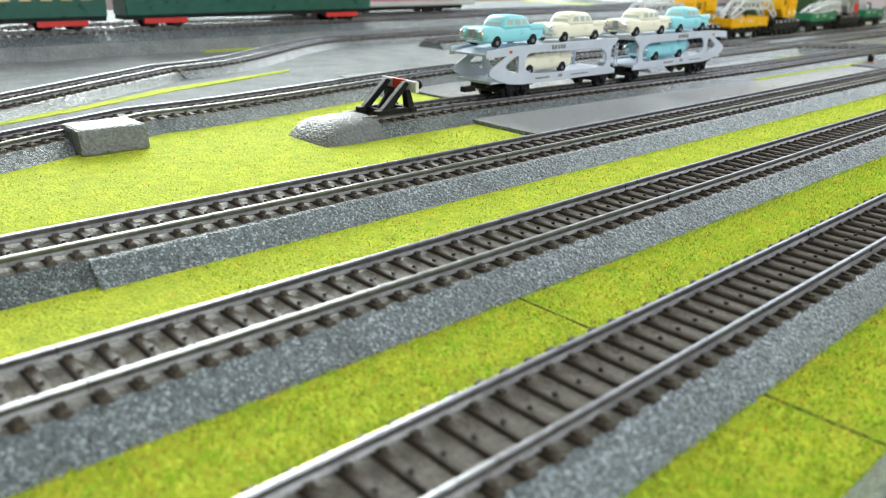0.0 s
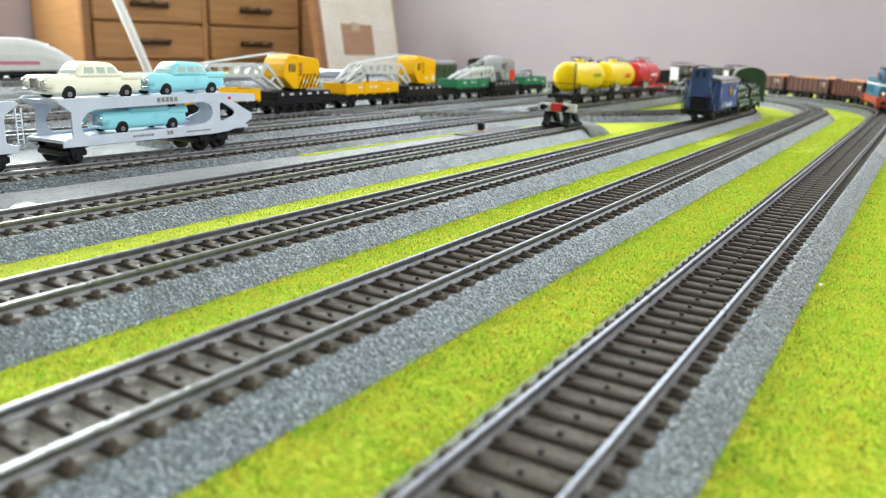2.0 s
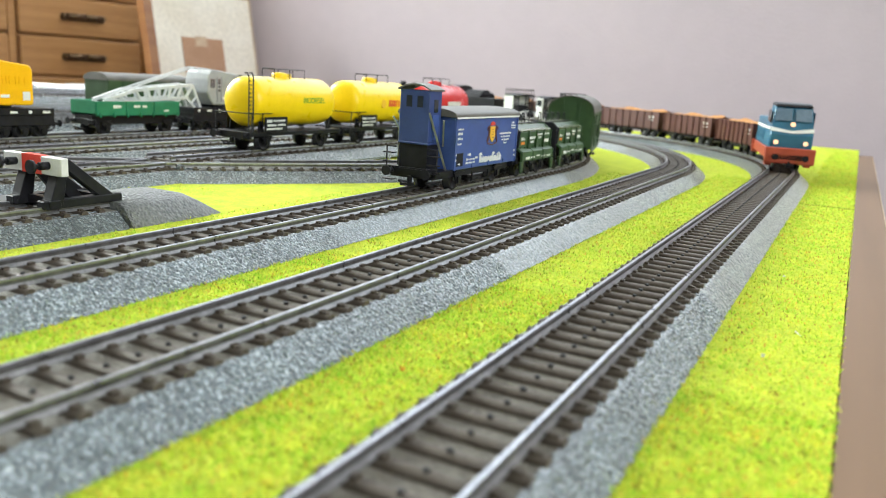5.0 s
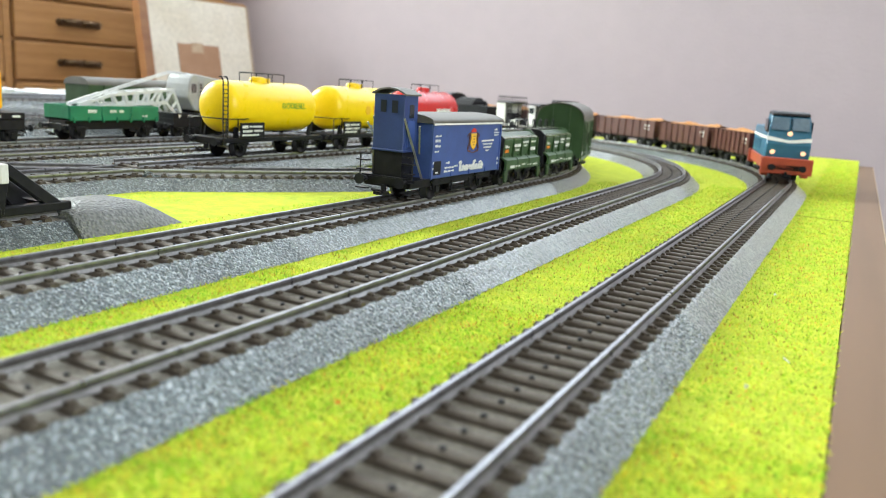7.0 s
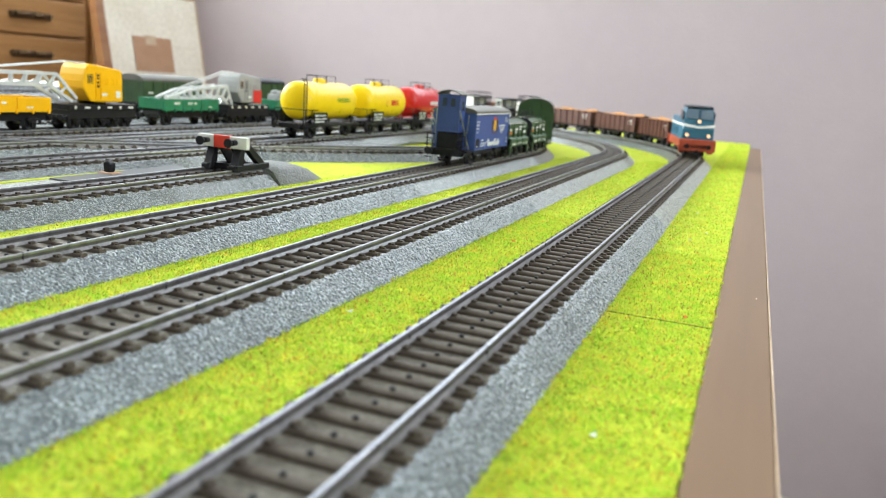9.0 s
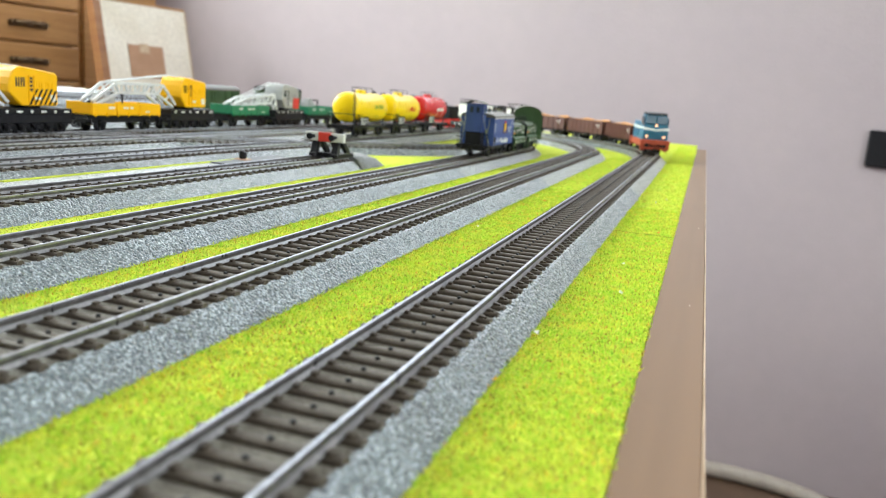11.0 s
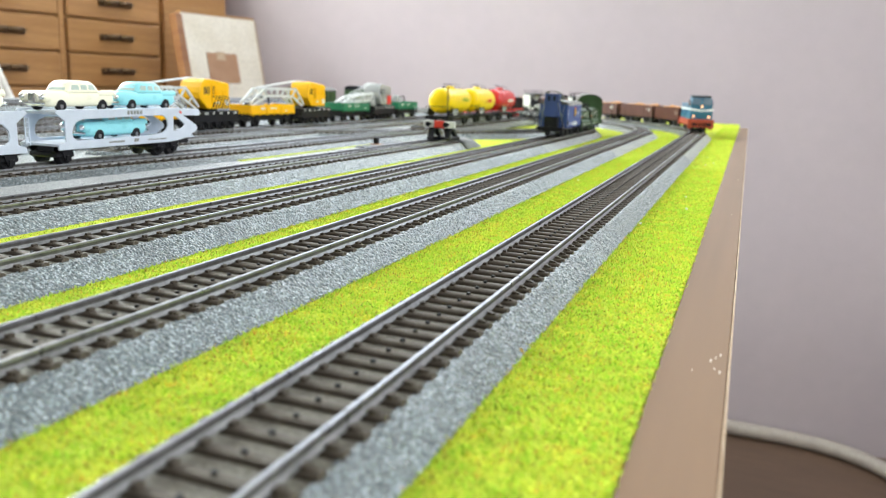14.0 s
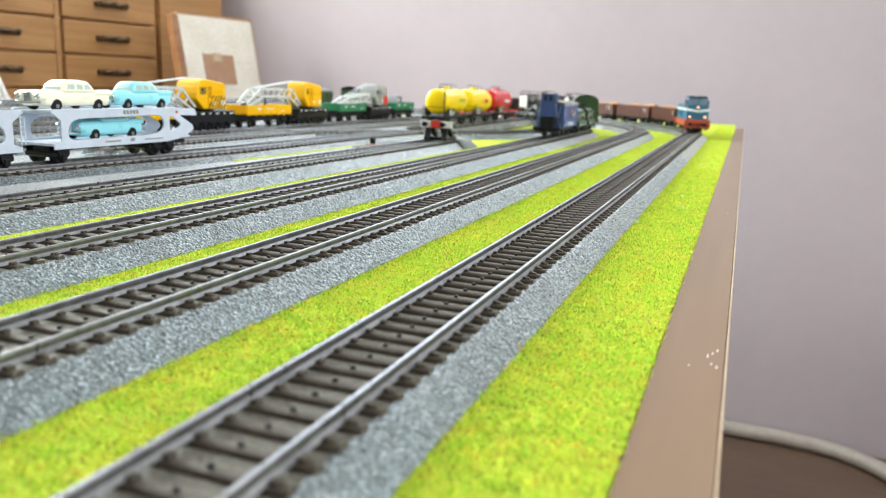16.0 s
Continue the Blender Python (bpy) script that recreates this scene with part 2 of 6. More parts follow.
# ---- mesh tools, in millimetres ----
class Form:
    """Gathers boxes, rods, prisms and sweeps into one mesh."""

    def __init__(self):
        self.v, self.f, self.s = [], [], []

    def add(self, vs, fs, smooth=False):
        k = len(self.v)
        self.v += [tuple(p) for p in vs]
        self.f += [tuple(i + k for i in q) for q in fs]
        self.s += [smooth] * len(fs)
        return self

    def box(self, x0, x1, y0, y1, z0, z1, m=None):
        vs = [Vector((x, y, z)) for z in (z0, z1) for y in (y0, y1) for x in (x0, x1)]
        if m is not None:
            vs = [m @ p for p in vs]
        return self.add(vs, [(0, 2, 3, 1), (4, 5, 7, 6), (0, 1, 5, 4), (2, 6, 7, 3), (0, 4, 6, 2), (1, 3, 7, 5)])

    def rod(self, a, b, r, n=8, r2=None, caps=True):
        a, b = Vector(a), Vector(b)
        q = (b - a).to_track_quat("Z", "Y")
        r2 = r if r2 is None else r2
        vs = []
        for p, rad in ((a, r), (b, r2)):
            for i in range(n):
                t = 2 * math.pi * (i + 0.5) / n
                vs.append(p + q @ Vector((rad * math.cos(t), rad * math.sin(t), 0)))
        self.add(vs, [(i, (i + 1) % n, n + (i + 1) % n, n + i) for i in range(n)], n > 6)
        if caps:
            k = len(self.v) - 2 * n
            self.f += [tuple(k + i for i in reversed(range(n))), tuple(k + n + i for i in range(n))]
            self.s += [False, False]
        return self

    def wire(self, pts, r, n=5):
        for a, b in zip(pts, pts[1:]):
            self.rod(a, b, r, n)
        return self

    def prism(self, prof, y0, y1, axis="y", smooth=False):
        """A closed outline (u, z) pushed along an axis."""
        n = len(prof)
        if axis == "y":
            vs = [(u, y, z) for y in (y0, y1) for u, z in prof]
        elif axis == "x":
            vs = [(x, u, z) for x in (y0, y1) for u, z in prof]
        else:
            vs = [(u, w, z) for z in (y0, y1) for u, w in prof]
        self.add(vs, [(i, (i + 1) % n, n + (i + 1) % n, n + i) for i in range(n)], smooth)
        k = len(self.v) - 2 * n
        self.f += [tuple(k + i for i in reversed(range(n))), tuple(k + n + i for i in range(n))]
        self.s += [False, False]
        return self

    def lathe(self, prof, axis_y=True, n=24):
        """Rings (along, radius) turned about the y axis (or z)."""
        vs, fs = [], []
        for a, r in prof:
            for i in range(n):
                t = 2 * math.pi * i / n
                vs.append((r * math.cos(t), a, r * math.sin(t)) if axis_y else (r * math.cos(t), r * math.sin(t), a))
        for j in range(len(prof) - 1):
            fs += [(j * n + i, j * n + (i + 1) % n, (j + 1) * n + (i + 1) % n, (j + 1) * n + i) for i in range(n)]
        return self.add(vs, fs, True)

    def moved(self, m, start=0):
        self.v[start:] = [tuple(m @ Vector(p)) for p in self.v[start:]]
        return self

    def mesh(self, name, mat, unit=0.001):
        me = bpy.data.meshes.new(name)
        me.from_pydata([(a * unit, b * unit, c * unit) for a, b, c in self.v], [], self.f)
        me.polygons.foreach_set("use_smooth", self.s)
        me.materials.append(mat)
        bm = bmesh.new()
        bm.from_mesh(me)
        bmesh.ops.recalc_face_normals(bm, faces=bm.faces)
        bm.to_mesh(me)
        bm.free()
        me.update()
        return me


def thing(name, label, category, group="", kind=""):
    return tagged(new(name), label, category, group, kind)


def part(name, form, mat, parent, label="", bevel=0.0):
    ob = new(name, form if isinstance(form, bpy.types.Mesh) else form.mesh(name, mat))
    ob.parent = parent
    if label:
        ob["label"] = label
    if bevel:
        md = ob.modifiers.new("edge", "BEVEL")
        md.width, md.segments, md.limit_method = bevel * 0.001, 1, "ANGLE"
    return ob


def solid(name, form, mat, label, category, kind="", bevel=0.0, group=""):
    ob = new(name, form.mesh(name, mat))
    tagged(ob, label, category, group, kind)
    if bevel:
        md = ob.modifiers.new("edge", "BEVEL")
        md.width, md.segments, md.limit_method = bevel * 0.001, 2, "ANGLE"
    return ob


# ---- the room ----
# y0 lies far back so that the unseen south wall bounces less light
ROOM = dict(x0=-2100, x1=1700, y0=-5200, y1=1935, z0=-920, z1=1550)
R = ROOM
solid("floor", Form().box(R["x0"] - 100, R["x1"] + 100, R["y0"] - 100, R["y1"] + 100, R["z0"] - 60, R["z0"]), FLOOR,
      "dark brown wood-toned floor", "floor", "structure")
solid("ceiling", Form().box(R["x0"] - 100, R["x1"] + 100, R["y0"] - 100, R["y1"] + 100, R["z1"], R["z1"] + 60), CEIL,
      "plain white ceiling", "ceiling", "structure")
w = Form()
w.box(R["x0"] - 100, -1850, R["y1"], R["y1"] + 100, R["z0"], R["z1"])
w.box(650, R["x1"] + 100, R["y1"], R["y1"] + 100, R["z0"], R["z1"])
w.box(-1850, 650, R["y1"], R["y1"] + 100, R["z0"], 600)
w.box(-1850, 650, R["y1"], R["y1"] + 100, 1400, R["z1"])
solid("wall_north", w, WALL,
      "plain pale lilac painted wall with a high window opening", "wall", "structure")
w = Form()
w.box(R["x0"] - 100, R["x0"], R["y0"], -250, R["z0"], R["z1"])
w.box(R["x0"] - 100, R["x0"], 1050, R["y1"], R["z0"], R["z1"])
w.box(R["x0"] - 100, R["x0"], -250, 1050, R["z0"], 350)
w.box(R["x0"] - 100, R["x0"], -250, 1050, 1450, R["z1"])
solid("wall_west", w, WALL, "plain pale lilac wall with a window opening", "wall", "structure")
w = Form()
w.box(R["x1"], R["x1"] + 100, R["y0"], -950, R["z0"], R["z1"])
w.box(R["x1"], R["x1"] + 100, 550, R["y1"], R["z0"], R["z1"])
w.box(R["x1"], R["x1"] + 100, -950, 550, R["z0"], 300)
w.box(R["x1"], R["x1"] + 100, -950, 550, 1400, R["z1"])
solid("wall_east", w, WALL, "plain pale lilac wall with a window opening", "wall", "structure")
# out of view, its distance chosen to keep south-facing sides dark
solid("wall_south", Form().box(R["x0"], R["x1"], R["y0"] - 100, R["y0"], R["z0"], R["z1"]), WALL, "plain pale lilac painted wall", "wall", "structure")

# ---- the table board with its edge strips ----
ZB = -8.2
solid("table_board", Form().box(-1260, 49.5, -900, 1172, -30, ZB - 2.5), EDGEWHITE, "pale chipboard top that carries the railway", "table board", "structure")
solid("edge_strip", Form().box(49.7, 64.4, -900, 1186, -75, ZB - 0.3), TRIM, "brown wood-look strip along the board's edge", "trim", "structure", 0.3)
solid("edge_lip", Form().box(64.5, 65.0, -900, 1186, -75, ZB - 0.35), EDGELIGHT, "thin pale lip on the brown edge strip", "trim", "structure", 0.2)
solid("edge_strip", Form().box(-1260, 49.5, 1172.2, 1186, -75, ZB + 6), TRIM, "brown wood-look strip along the board's back edge", "trim", "structure", 0.8)
solid("skirting_edge", Form().box(57, 64.0, -900, 1186, -140, -75.2), EDGEWHITE, "raw pale lower edge under the brown strip", "trim", "structure", 0.5)
for lx in (-1200, -20):
    for ly in (-820, 1100):
        solid("table_leg", Form().box(lx - 25, lx + 25, ly - 25, ly + 25, -920, -30.2), EDGEWHITE, "square pale wooden table leg on the floor", "table leg", bevel=2,
              group="table legs")
GZ = ZB - 0.4


def rise(y):
    """The mat curls up a little towards the back edge."""
    return 6.5 * min(1.0, max(0.0, (y - 1105.0) / 67.0)) ** 1.3


back = [1105 + 67 * k / 8 for k in range(9)]
solid("ground", Form().prism([(-898, GZ - 2), (1172, GZ - 2)] + [(y, GZ + rise(y)) for y in reversed(back)] + [(-898, GZ)], -1258, 49.4, "x"), GRASS,
      "yellow-green model grass mat with orange flecks", "grass mat", "structure")

solid("yard_ballast", Form().box(-1256, -462, -896, 905, ZB - 0.6, ZB + 0.2), YARD, "fine dark grey ballast spread under the yard tracks", "ballast", "structure")


# ---- tracks ----
def straight(x0, y0, x1, y1, step=60):
    n = max(1, int(math.hypot(x1 - x0, y1 - y0) / step))
    return [(x0 + (x1 - x0) * i / n, y0 + (y1 - y0) * i / n) for i in range(n + 1)]


def quarter(x, yc, r, n=36):
    """From heading +y at (x, yc) round to heading -x."""
    return [(x - r + r * math.cos(a * math.pi / 2 / n), yc + r * math.sin(a * math.pi / 2 / n)) for a in range(n + 1)]


def loop(x, y0, yc, xend, r=360):
    return straight(x, y0, x, yc)[:-1] + quarter(x, yc, r) + straight(x - r, yc + r, xend, yc + r)[1:]


def glide(x0, y0, x1, y1, n=24):
    """An S-shaped link between two parallel straights."""
    return [(x0 + (x1 - x0) * (3 * u * u - 2 * u ** 3), y0 + (y1 - y0) * u) for u in (i / n for i in range(n + 1))]


class Line:
    """A polyline with its length, to set sleepers and wheels on."""

    def __init__(self, pts):
        self.p = [Vector(q) for q in pts]
        self.s = [0.0]
        for a, b in zip(self.p, self.p[1:]):
            self.s.append(self.s[-1] + (b - a).length)

    def at(self, s):
        s = min(max(s, 0.001), self.s[-1] - 0.001)
        i = next(k for k in range(len(self.s) - 1) if self.s[k + 1] >= s)
        d = (self.p[i + 1] - self.p[i]).normalized()
        return self.p[i] + d * (s - self.s[i]), d

    def tangent(self, i):
        a, b = self.p[max(0, i - 1)], self.p[min(len(self.p) - 1, i + 1)]
        return (b - a).normalized()


def sweep(form, line, prof, closed=True):
    n, rings = len(prof), len(line.p)
    vs = []
    for i in range(rings):
        d = line.tangent(i)
        for u, z in prof:
            vs.append((line.p[i].x + d.y * u, line.p[i].y - d.x * u, z))
    m = n if closed else n - 1
    fs = [(j * n + i, j * n + (i + 1) % n, (j + 1) * n + (i + 1) % n, (j + 1) * n + i) for j in range(rings - 1) for i in range(m)]
    k = len(form.v)
    form.add(vs, fs)
    if closed:
        form.f += [tuple(k + i for i in range(n)), tuple(k + (rings - 1) * n + i for i in reversed(range(n)))]
        form.s += [False, False]
    return form


def sleeper_form(full=True):
    f = Form()
    prof = [(-1.5, -3.9), (1.5, -3.9), (1.28, -2.2), (1.05, -1.82), (0.6, -1.6), (0, -1.53), (-0.6, -1.6), (-1.05, -1.82), (-1.28, -2.2)]
    f.prism(prof, -12.9, 12.9, "x")
    for sx in (-8.65, 8.65):
        for o in (-1.75, 1.75):
            f.box(sx + o - 0.55, sx + o + 0.55, -0.75, 0.75, -1.7, -0.95)
        if full:
            f.box(sx + math.copysign(2.6, sx) - 0.5, sx + math.copysign(2.6, sx) + 0.5, -0.5, 0.5, -1.65, -1.2)
    return f


SLEEPER_MESH = sleeper_form().mesh("sleeper", SLEEPER)
STUD_FORM = Form().rod((0, 0, -1.9), (0, 0, -1.0), 0.6, 6, 0.5)
G = 8.65
TRACKS = {}


def track(key, pts, label, near=None):
    """A length of ballasted track: bed, two rails, sleepers with studs. near: the stretch whose sleepers are parts of their own."""
    line = Line(pts)
    TRACKS[key] = line
    t = thing("track", label, "track", "railway tracks", "structure")
    part("ballast_bed", sweep(Form(), line, [(-20.5, -10.2), (-20.5, -9.0), (-13.8, -3.2), (-13.0, -2.8), (-12.8, -3.9), (12.8, -3.9), (13.0, -2.8), (13.8, -3.2), (20.5, -9.0), (20.5, -10.2)]), BALLAST, t)
    part("bed_top", sweep(Form(), line, [(-12.75, -3.95), (-12.75, -2.8), (12.75, -2.8), (12.75, -3.95)]), BED, t)
    for sx in (-G, G):
        part("rail", sweep(Form(), line, [(sx - 0.5, 0.2), (sx - 0.52, 0.6), (sx - 0.38, 0.86), (sx, 0.92), (sx + 0.38, 0.86), (sx + 0.52, 0.6), (sx + 0.5, 0.2)]), RAIL, t)
        part("rail_web", sweep(Form(), line, [(sx - 0.24, -0.95), (sx - 0.24, 0.21), (sx + 0.24, 0.21), (sx + 0.24, -0.95)]), WEB, t)
        part("rail_foot", sweep(Form(), line, [(sx - 0.95, -1.75), (sx - 0.92, -1.5), (sx - 0.3, -0.8), (sx + 0.3, -0.8), (sx + 0.92, -1.5), (sx + 0.95, -1.75)]), RAILFOOT, t)
    s, k = 60.0, 0
    while s < line.s[-1] - 5:
        p, d = line.at(s)
        seg = Line([p - d * 0.09, p + d * 0.09])
        part("bed_joint", sweep(Form(), seg, [(-20.5, -9.3), (-20.45, -8.9), (-13.8, -3.1), (-12.4, -2.7), (12.4, -2.7), (13.8, -3.1), (20.45, -8.9), (20.5, -9.3)]), STUD, t)
        for sx in (-G, G):
            part("rail_joint", sweep(Form(), seg, [(sx - 0.53, -1.1), (sx - 0.53, 0.93), (sx + 0.53, 0.93), (sx + 0.53, -1.1)]), STUD, t)
        s += 188.3
    rest, studs, s, count = Form(), Form(), 3.4, 0
    proto = sleeper_form(False)
    while s < line.s[-1] - 2:
        p, d = line.at(s)
        m = Matrix.Translation((p.x, p.y, 0)) @ Matrix.Rotation(math.atan2(-d.x, d.y), 4, "Z")
        if near and near[0] <= p.y <= near[1] and count < 290:
            ob = new("sleeper", SLEEPER_MESH)
            ob.parent = t
            ob.matrix_basis = Matrix.Translation((p.x * 0.001, p.y * 0.001, 0)) @ Matrix.Rotation(math.atan2(-d.x, d.y), 4, "Z")
            count += 1
        else:
            k = len(rest.v)
            rest.add(proto.v, proto.f)
            rest.moved(m, k)
        k = len(studs.v)
        studs.add(STUD_FORM.v, STUD_FORM.f)
        studs.moved(m, k)
        s += 6.9
    if rest.v:
        part("sleepers", rest, SLEEPER, t)["kind"] = "stuff"
    part("contact_studs", studs, STUD, t)["kind"] = "stuff"
    return t


def pebbles(t, x, y0, y1, sx=1, step=0.24, cell=0.8):
    """The sloping ballast shoulder as a sheet of small rounded stones."""
    g = np.random.default_rng(int(abs(x) * 10) + 3)
    prof = np.array([(12.3, -2.75), (13.6, -3.1), (20.6, -8.95)])
    run = np.concatenate([[0], np.cumsum(np.hypot(*np.diff(prof, axis=0).T))])
    u = np.arange(0, run[-1], step)
    v = np.arange(y0, y1, step)
    U, V = np.meshgrid(u, v)
    nu, nv = int(run[-1] / cell) + 5, int((y1 - y0) / cell) + 5
    jit = g.uniform(0.1, 0.9, (nv, nu, 2))
    size = g.uniform(0.5, 1.2, (nv, nu))
    lean = g.normal(0, 0.4 if step < 0.45 else 0.15, (nv, nu, 2))
    ci, cj = (U / cell).astype(int) + 1, ((V - y0) / cell).astype(int) + 1
    h = np.full(U.shape, -1.0)
    for di in (-1, 0, 1):
        for dj in (-1, 0, 1):
            i, j = ci + di, cj + dj
            px, py = (i - 1 + jit[j, i, 0]) * cell, y0 + (j - 1 + jit[j, i, 1]) * cell
            d2 = ((U - px) ** 2 + (V - py) ** 2) / (0.8 * cell) ** 2
            h = np.maximum(h, size[j, i] * 0.62 * (1 - d2) + lean[j, i, 0] * (U - px) + lean[j, i, 1] * (V - py))
    h = np.clip(h, -0.3, 1) * (0.62 if step < 0.45 else 0.45)
    bx, bz = np.interp(U, run, prof[:, 0]), np.interp(U, run, prof[:, 1])
    slope = U > run[1]
    nx, nz = np.where(slope, 0.579, 0.12), np.where(slope, 0.815, 0.993)
    X, Z = bx + nx * h, bz + nz * h
    n, m = U.shape
    co = np.stack([x + sx * X, V, Z], -1).reshape(-1, 3) * 0.001
    k = np.arange(n * m).reshape(n, m)
    q = np.stack([k[:-1, :-1], k[:-1, 1:], k[1:, 1:], k[1:, :-1]], -1).reshape(-1, 4)
    if sx < 0:
        q = q[:, ::-1]
    me = bpy.data.meshes.new("ballast_stones")
    me.vertices.add(len(co))
    me.vertices.foreach_set("co", co.ravel())
    me.loops.add(q.size)
    me.loops.foreach_set("vertex_index", q.ravel())
    me.polygons.add(len(q))
    me.polygons.foreach_set("loop_start", np.arange(len(q)) * 4)
    me.polygons.foreach_set("loop_total", np.full(len(q), 4))
    me.polygons.foreach_set("use_smooth", np.ones(len(q), bool))
    me.update(calc_edges=True)
    me.materials.append(PEBBLE)
    ob = new("ballast_stones", me)
    ob.parent = t
    ob["kind"] = "stuff"
    return ob


T1 = track("t1", loop(0, -880, 736, -1250), "ballasted model track with dark brown sleepers, steel rails", (-620, 740))
T2 = track("t2", loop(-64.3, -880, 672, -1250), "ballasted model track with dark brown sleepers, steel rails", (-620, 680))
T3 = track("t3", loop(-128.6, -880, 607, -1250), "ballasted model track with dark brown sleepers, steel rails", (-620, 640))
T4 = track("t4", straight(-206, -880, -200, 330), "ballasted siding that ends at a buffer stop", (-400, 330))
track("t5", straight(-298, -256, -298, -190) + straight(-296, -160, -286, 10) + straight(-284, 30, -280, 120) + straight(-280, 150, -280, 270) + straight(-279, 300, -273, 400) + straight(-272, 412, -272, 425),
      "ballasted siding with wagons standing on it")
track("tanks", straight(-272, 425.5, -272, 900), "ballasted siding with tank wagons standing on it").location.z = 0.003
track("link", straight(-410, 262, -268, 430) + [(-246, 458), (-224, 488), (-203, 520), (-186, 552), (-173, 585), (-165, 620)], "shiny slanting track that crosses the sidings to a turnout")
track("t6", straight(-352, 60, -352, 905), "ballasted model track between the sidings")
track("t7", straight(-410, -60, -410, 905), "ballasted siding with crane wagons standing on it")
track("d1", straight(-285, -540, -372, -335)[:-1] + glide(-372, -335, -410, -65), "diagonal ladder track with turnouts")
track("d2", straight(-400, -450, -525, -255)[:-1] + glide(-525, -255, -640, -20) + straight(-640, 0, -640, 905), "diagonal ladder track with turnouts")
track("t8", straight(-500, 40, -530, 500) + straight(-530, 520, -530, 905), "ballasted model track behind the crane wagons")
track("t9", straight(-575, 40, -575, 905), "ballasted model track with waiting wagons")
solid("raised_bed", Form().prism([(-812, ZB), (-664, ZB), (-672, 2.6), (-804, 2.6)], -896, 905), YARD, "low grey raised bed under two back tracks", "raised bed", "structure")
for key, x, label in (("t10", -700, "raised ballasted track with green passenger coaches"), ("t11", -764, "raised ballasted track with a white express train")):
    track(key, straight(x, -880, x, 900), label).location.z = 0.012
for tr, x, y1 in ((T1, 0, 730), (T2, -64.3, 668), (T3, -128.6, 605)):
    pebbles(tr, x, -620, -330, step=0.36)
    pebbles(tr, x, -330, 360)
    pebbles(tr, x, 360, y1, step=0.5, cell=1.0)
pebbles(T4, -201.5, -420, 325, step=0.36)

for prof, y0, y1 in (([(-287, ZB - 0.4), (-224, ZB - 0.4), (-225, -6.6), (-286, -6.4)], -190, 305), ([(-462, ZB - 0.4), (-321, ZB - 0.4), (-322, -7.2), (-461, -7.2)], -150, 250)):
    solid("yard_ballast", Form().prism(prof, y0, y1), BALLAST, "grey ballast filled in between two sidings", "ballast", "structure")

solid("yard_ballast", Form().prism([(-318, -505), (-360, -360), (-388, -200), (-408, -60), (-470, -60), (-470, -300), (-385, -450)], ZB - 0.4, ZB + 0.5, "z"), YARD,
      "dark grey ballast between the ladder tracks", "ballast", "structure")
solid("grass_strip", Form().prism([(-421, -392), (-413, -388), (-432, -340), (-462, -280), (-504, -165), (-511, -161), (-476, -277), (-442, -340)], ZB - 0.4, ZB + 0.9, "z"), GRASS,
      "narrow strip of yellow-green grass mat between ladder tracks", "grass mat", "structure")
solid("grass_strip", Form().prism([(-663.8, -160), (-652, -160), (-654, -60), (-660.8, 0), (-660.8, 140), (-663.8, 140)], ZB - 0.4, ZB + 0.9, "z"), GRASS,
      "narrow strip of yellow-green grass mat along the raised bed", "grass mat", "structure")
solid("grass_strip", Form().prism([(-264, 90), (-259.4, 90), (-258.0, 200), (-256.4, 300), (-260, 300), (-262, 200)], ZB - 0.4, -6.1, "z"), GRASS,
      "thin strip of yellow-green grass mat along a siding", "grass mat", "structure")

# ---- paints for the rolling stock ----
def paint(name, c, rough=0.38, k=1.25, **kw):
    return material(name, c, rough, 0, [min(1, a * k + 0.002) for a in c], 120, 4, fine=0.05, **kw)


GREEN = paint("wagon_green", (0.031, 0.066, 0.025), 0.36)
GREENLITE = paint("planking_green", (0.040, 0.086, 0.031), 0.4)
ROOFGREY = paint("roof_grey", (0.105, 0.10, 0.085), 0.5)
LID = paint("lid_green", (0.15, 0.17, 0.105), 0.25)
BLUE = paint("wagon_blue", (0.042, 0.080, 0.245), 0.42)
# cab blue darkened to put the shade of its south face into the colour
BLUESHADED = paint("cab_blue", (0.024, 0.046, 0.15), 0.4)
YELLOW = paint("tank_yellow", (0.88, 0.60, 0.006), 0.3, 1.05, spec=0.35)
CRANEYELLOW = paint("crane_yellow", (0.88, 0.46, 0.003), 0.4, 1.05, spec=0.3)
RED = paint("tank_red", (0.55, 0.018, 0.016), 0.26, 1.1)
WHEELRED = paint("wheel_red", (0.62, 0.03, 0.02), 0.4, 1.1)
GREY = paint("deck_grey", (0.20, 0.20, 0.19), 0.55)
SILVER = paint("carrier_grey", (0.54, 0.59, 0.68), 0.42, 1.08)
JIB = paint("jib_silver", (0.55, 0.57, 0.58), 0.4, 1.1)
OFFWHITE = paint("body_white", (0.62, 0.62, 0.60), 0.42, 1.06)
CARWHITE = paint("car_cream", (0.90, 0.87, 0.70), 0.3, 1.05)
CARBLUE = paint("car_blue", (0.30, 0.72, 0.80), 0.3, 1.06)
PRINT = paint("white_print", (0.72, 0.73, 0.70), 0.5, 1.02)
ORANGE = paint("orange_print", (0.75, 0.22, 0.02), 0.5, 1.05)
GOLD = paint("gold_print", (0.80, 0.46, 0.03), 0.45, 1.05)
BROWNPRINT = paint("brown_print", (0.13, 0.05, 0.03), 0.5)
REDPRINT = paint("red_print", (0.62, 0.04, 0.02), 0.45, 1.05)
GREENPRINT = paint("green_print", (0.05, 0.30, 0.04), 0.5, 1.05)
RUST = paint("wagon_brown", (0.075, 0.022, 0.016), 0.5)
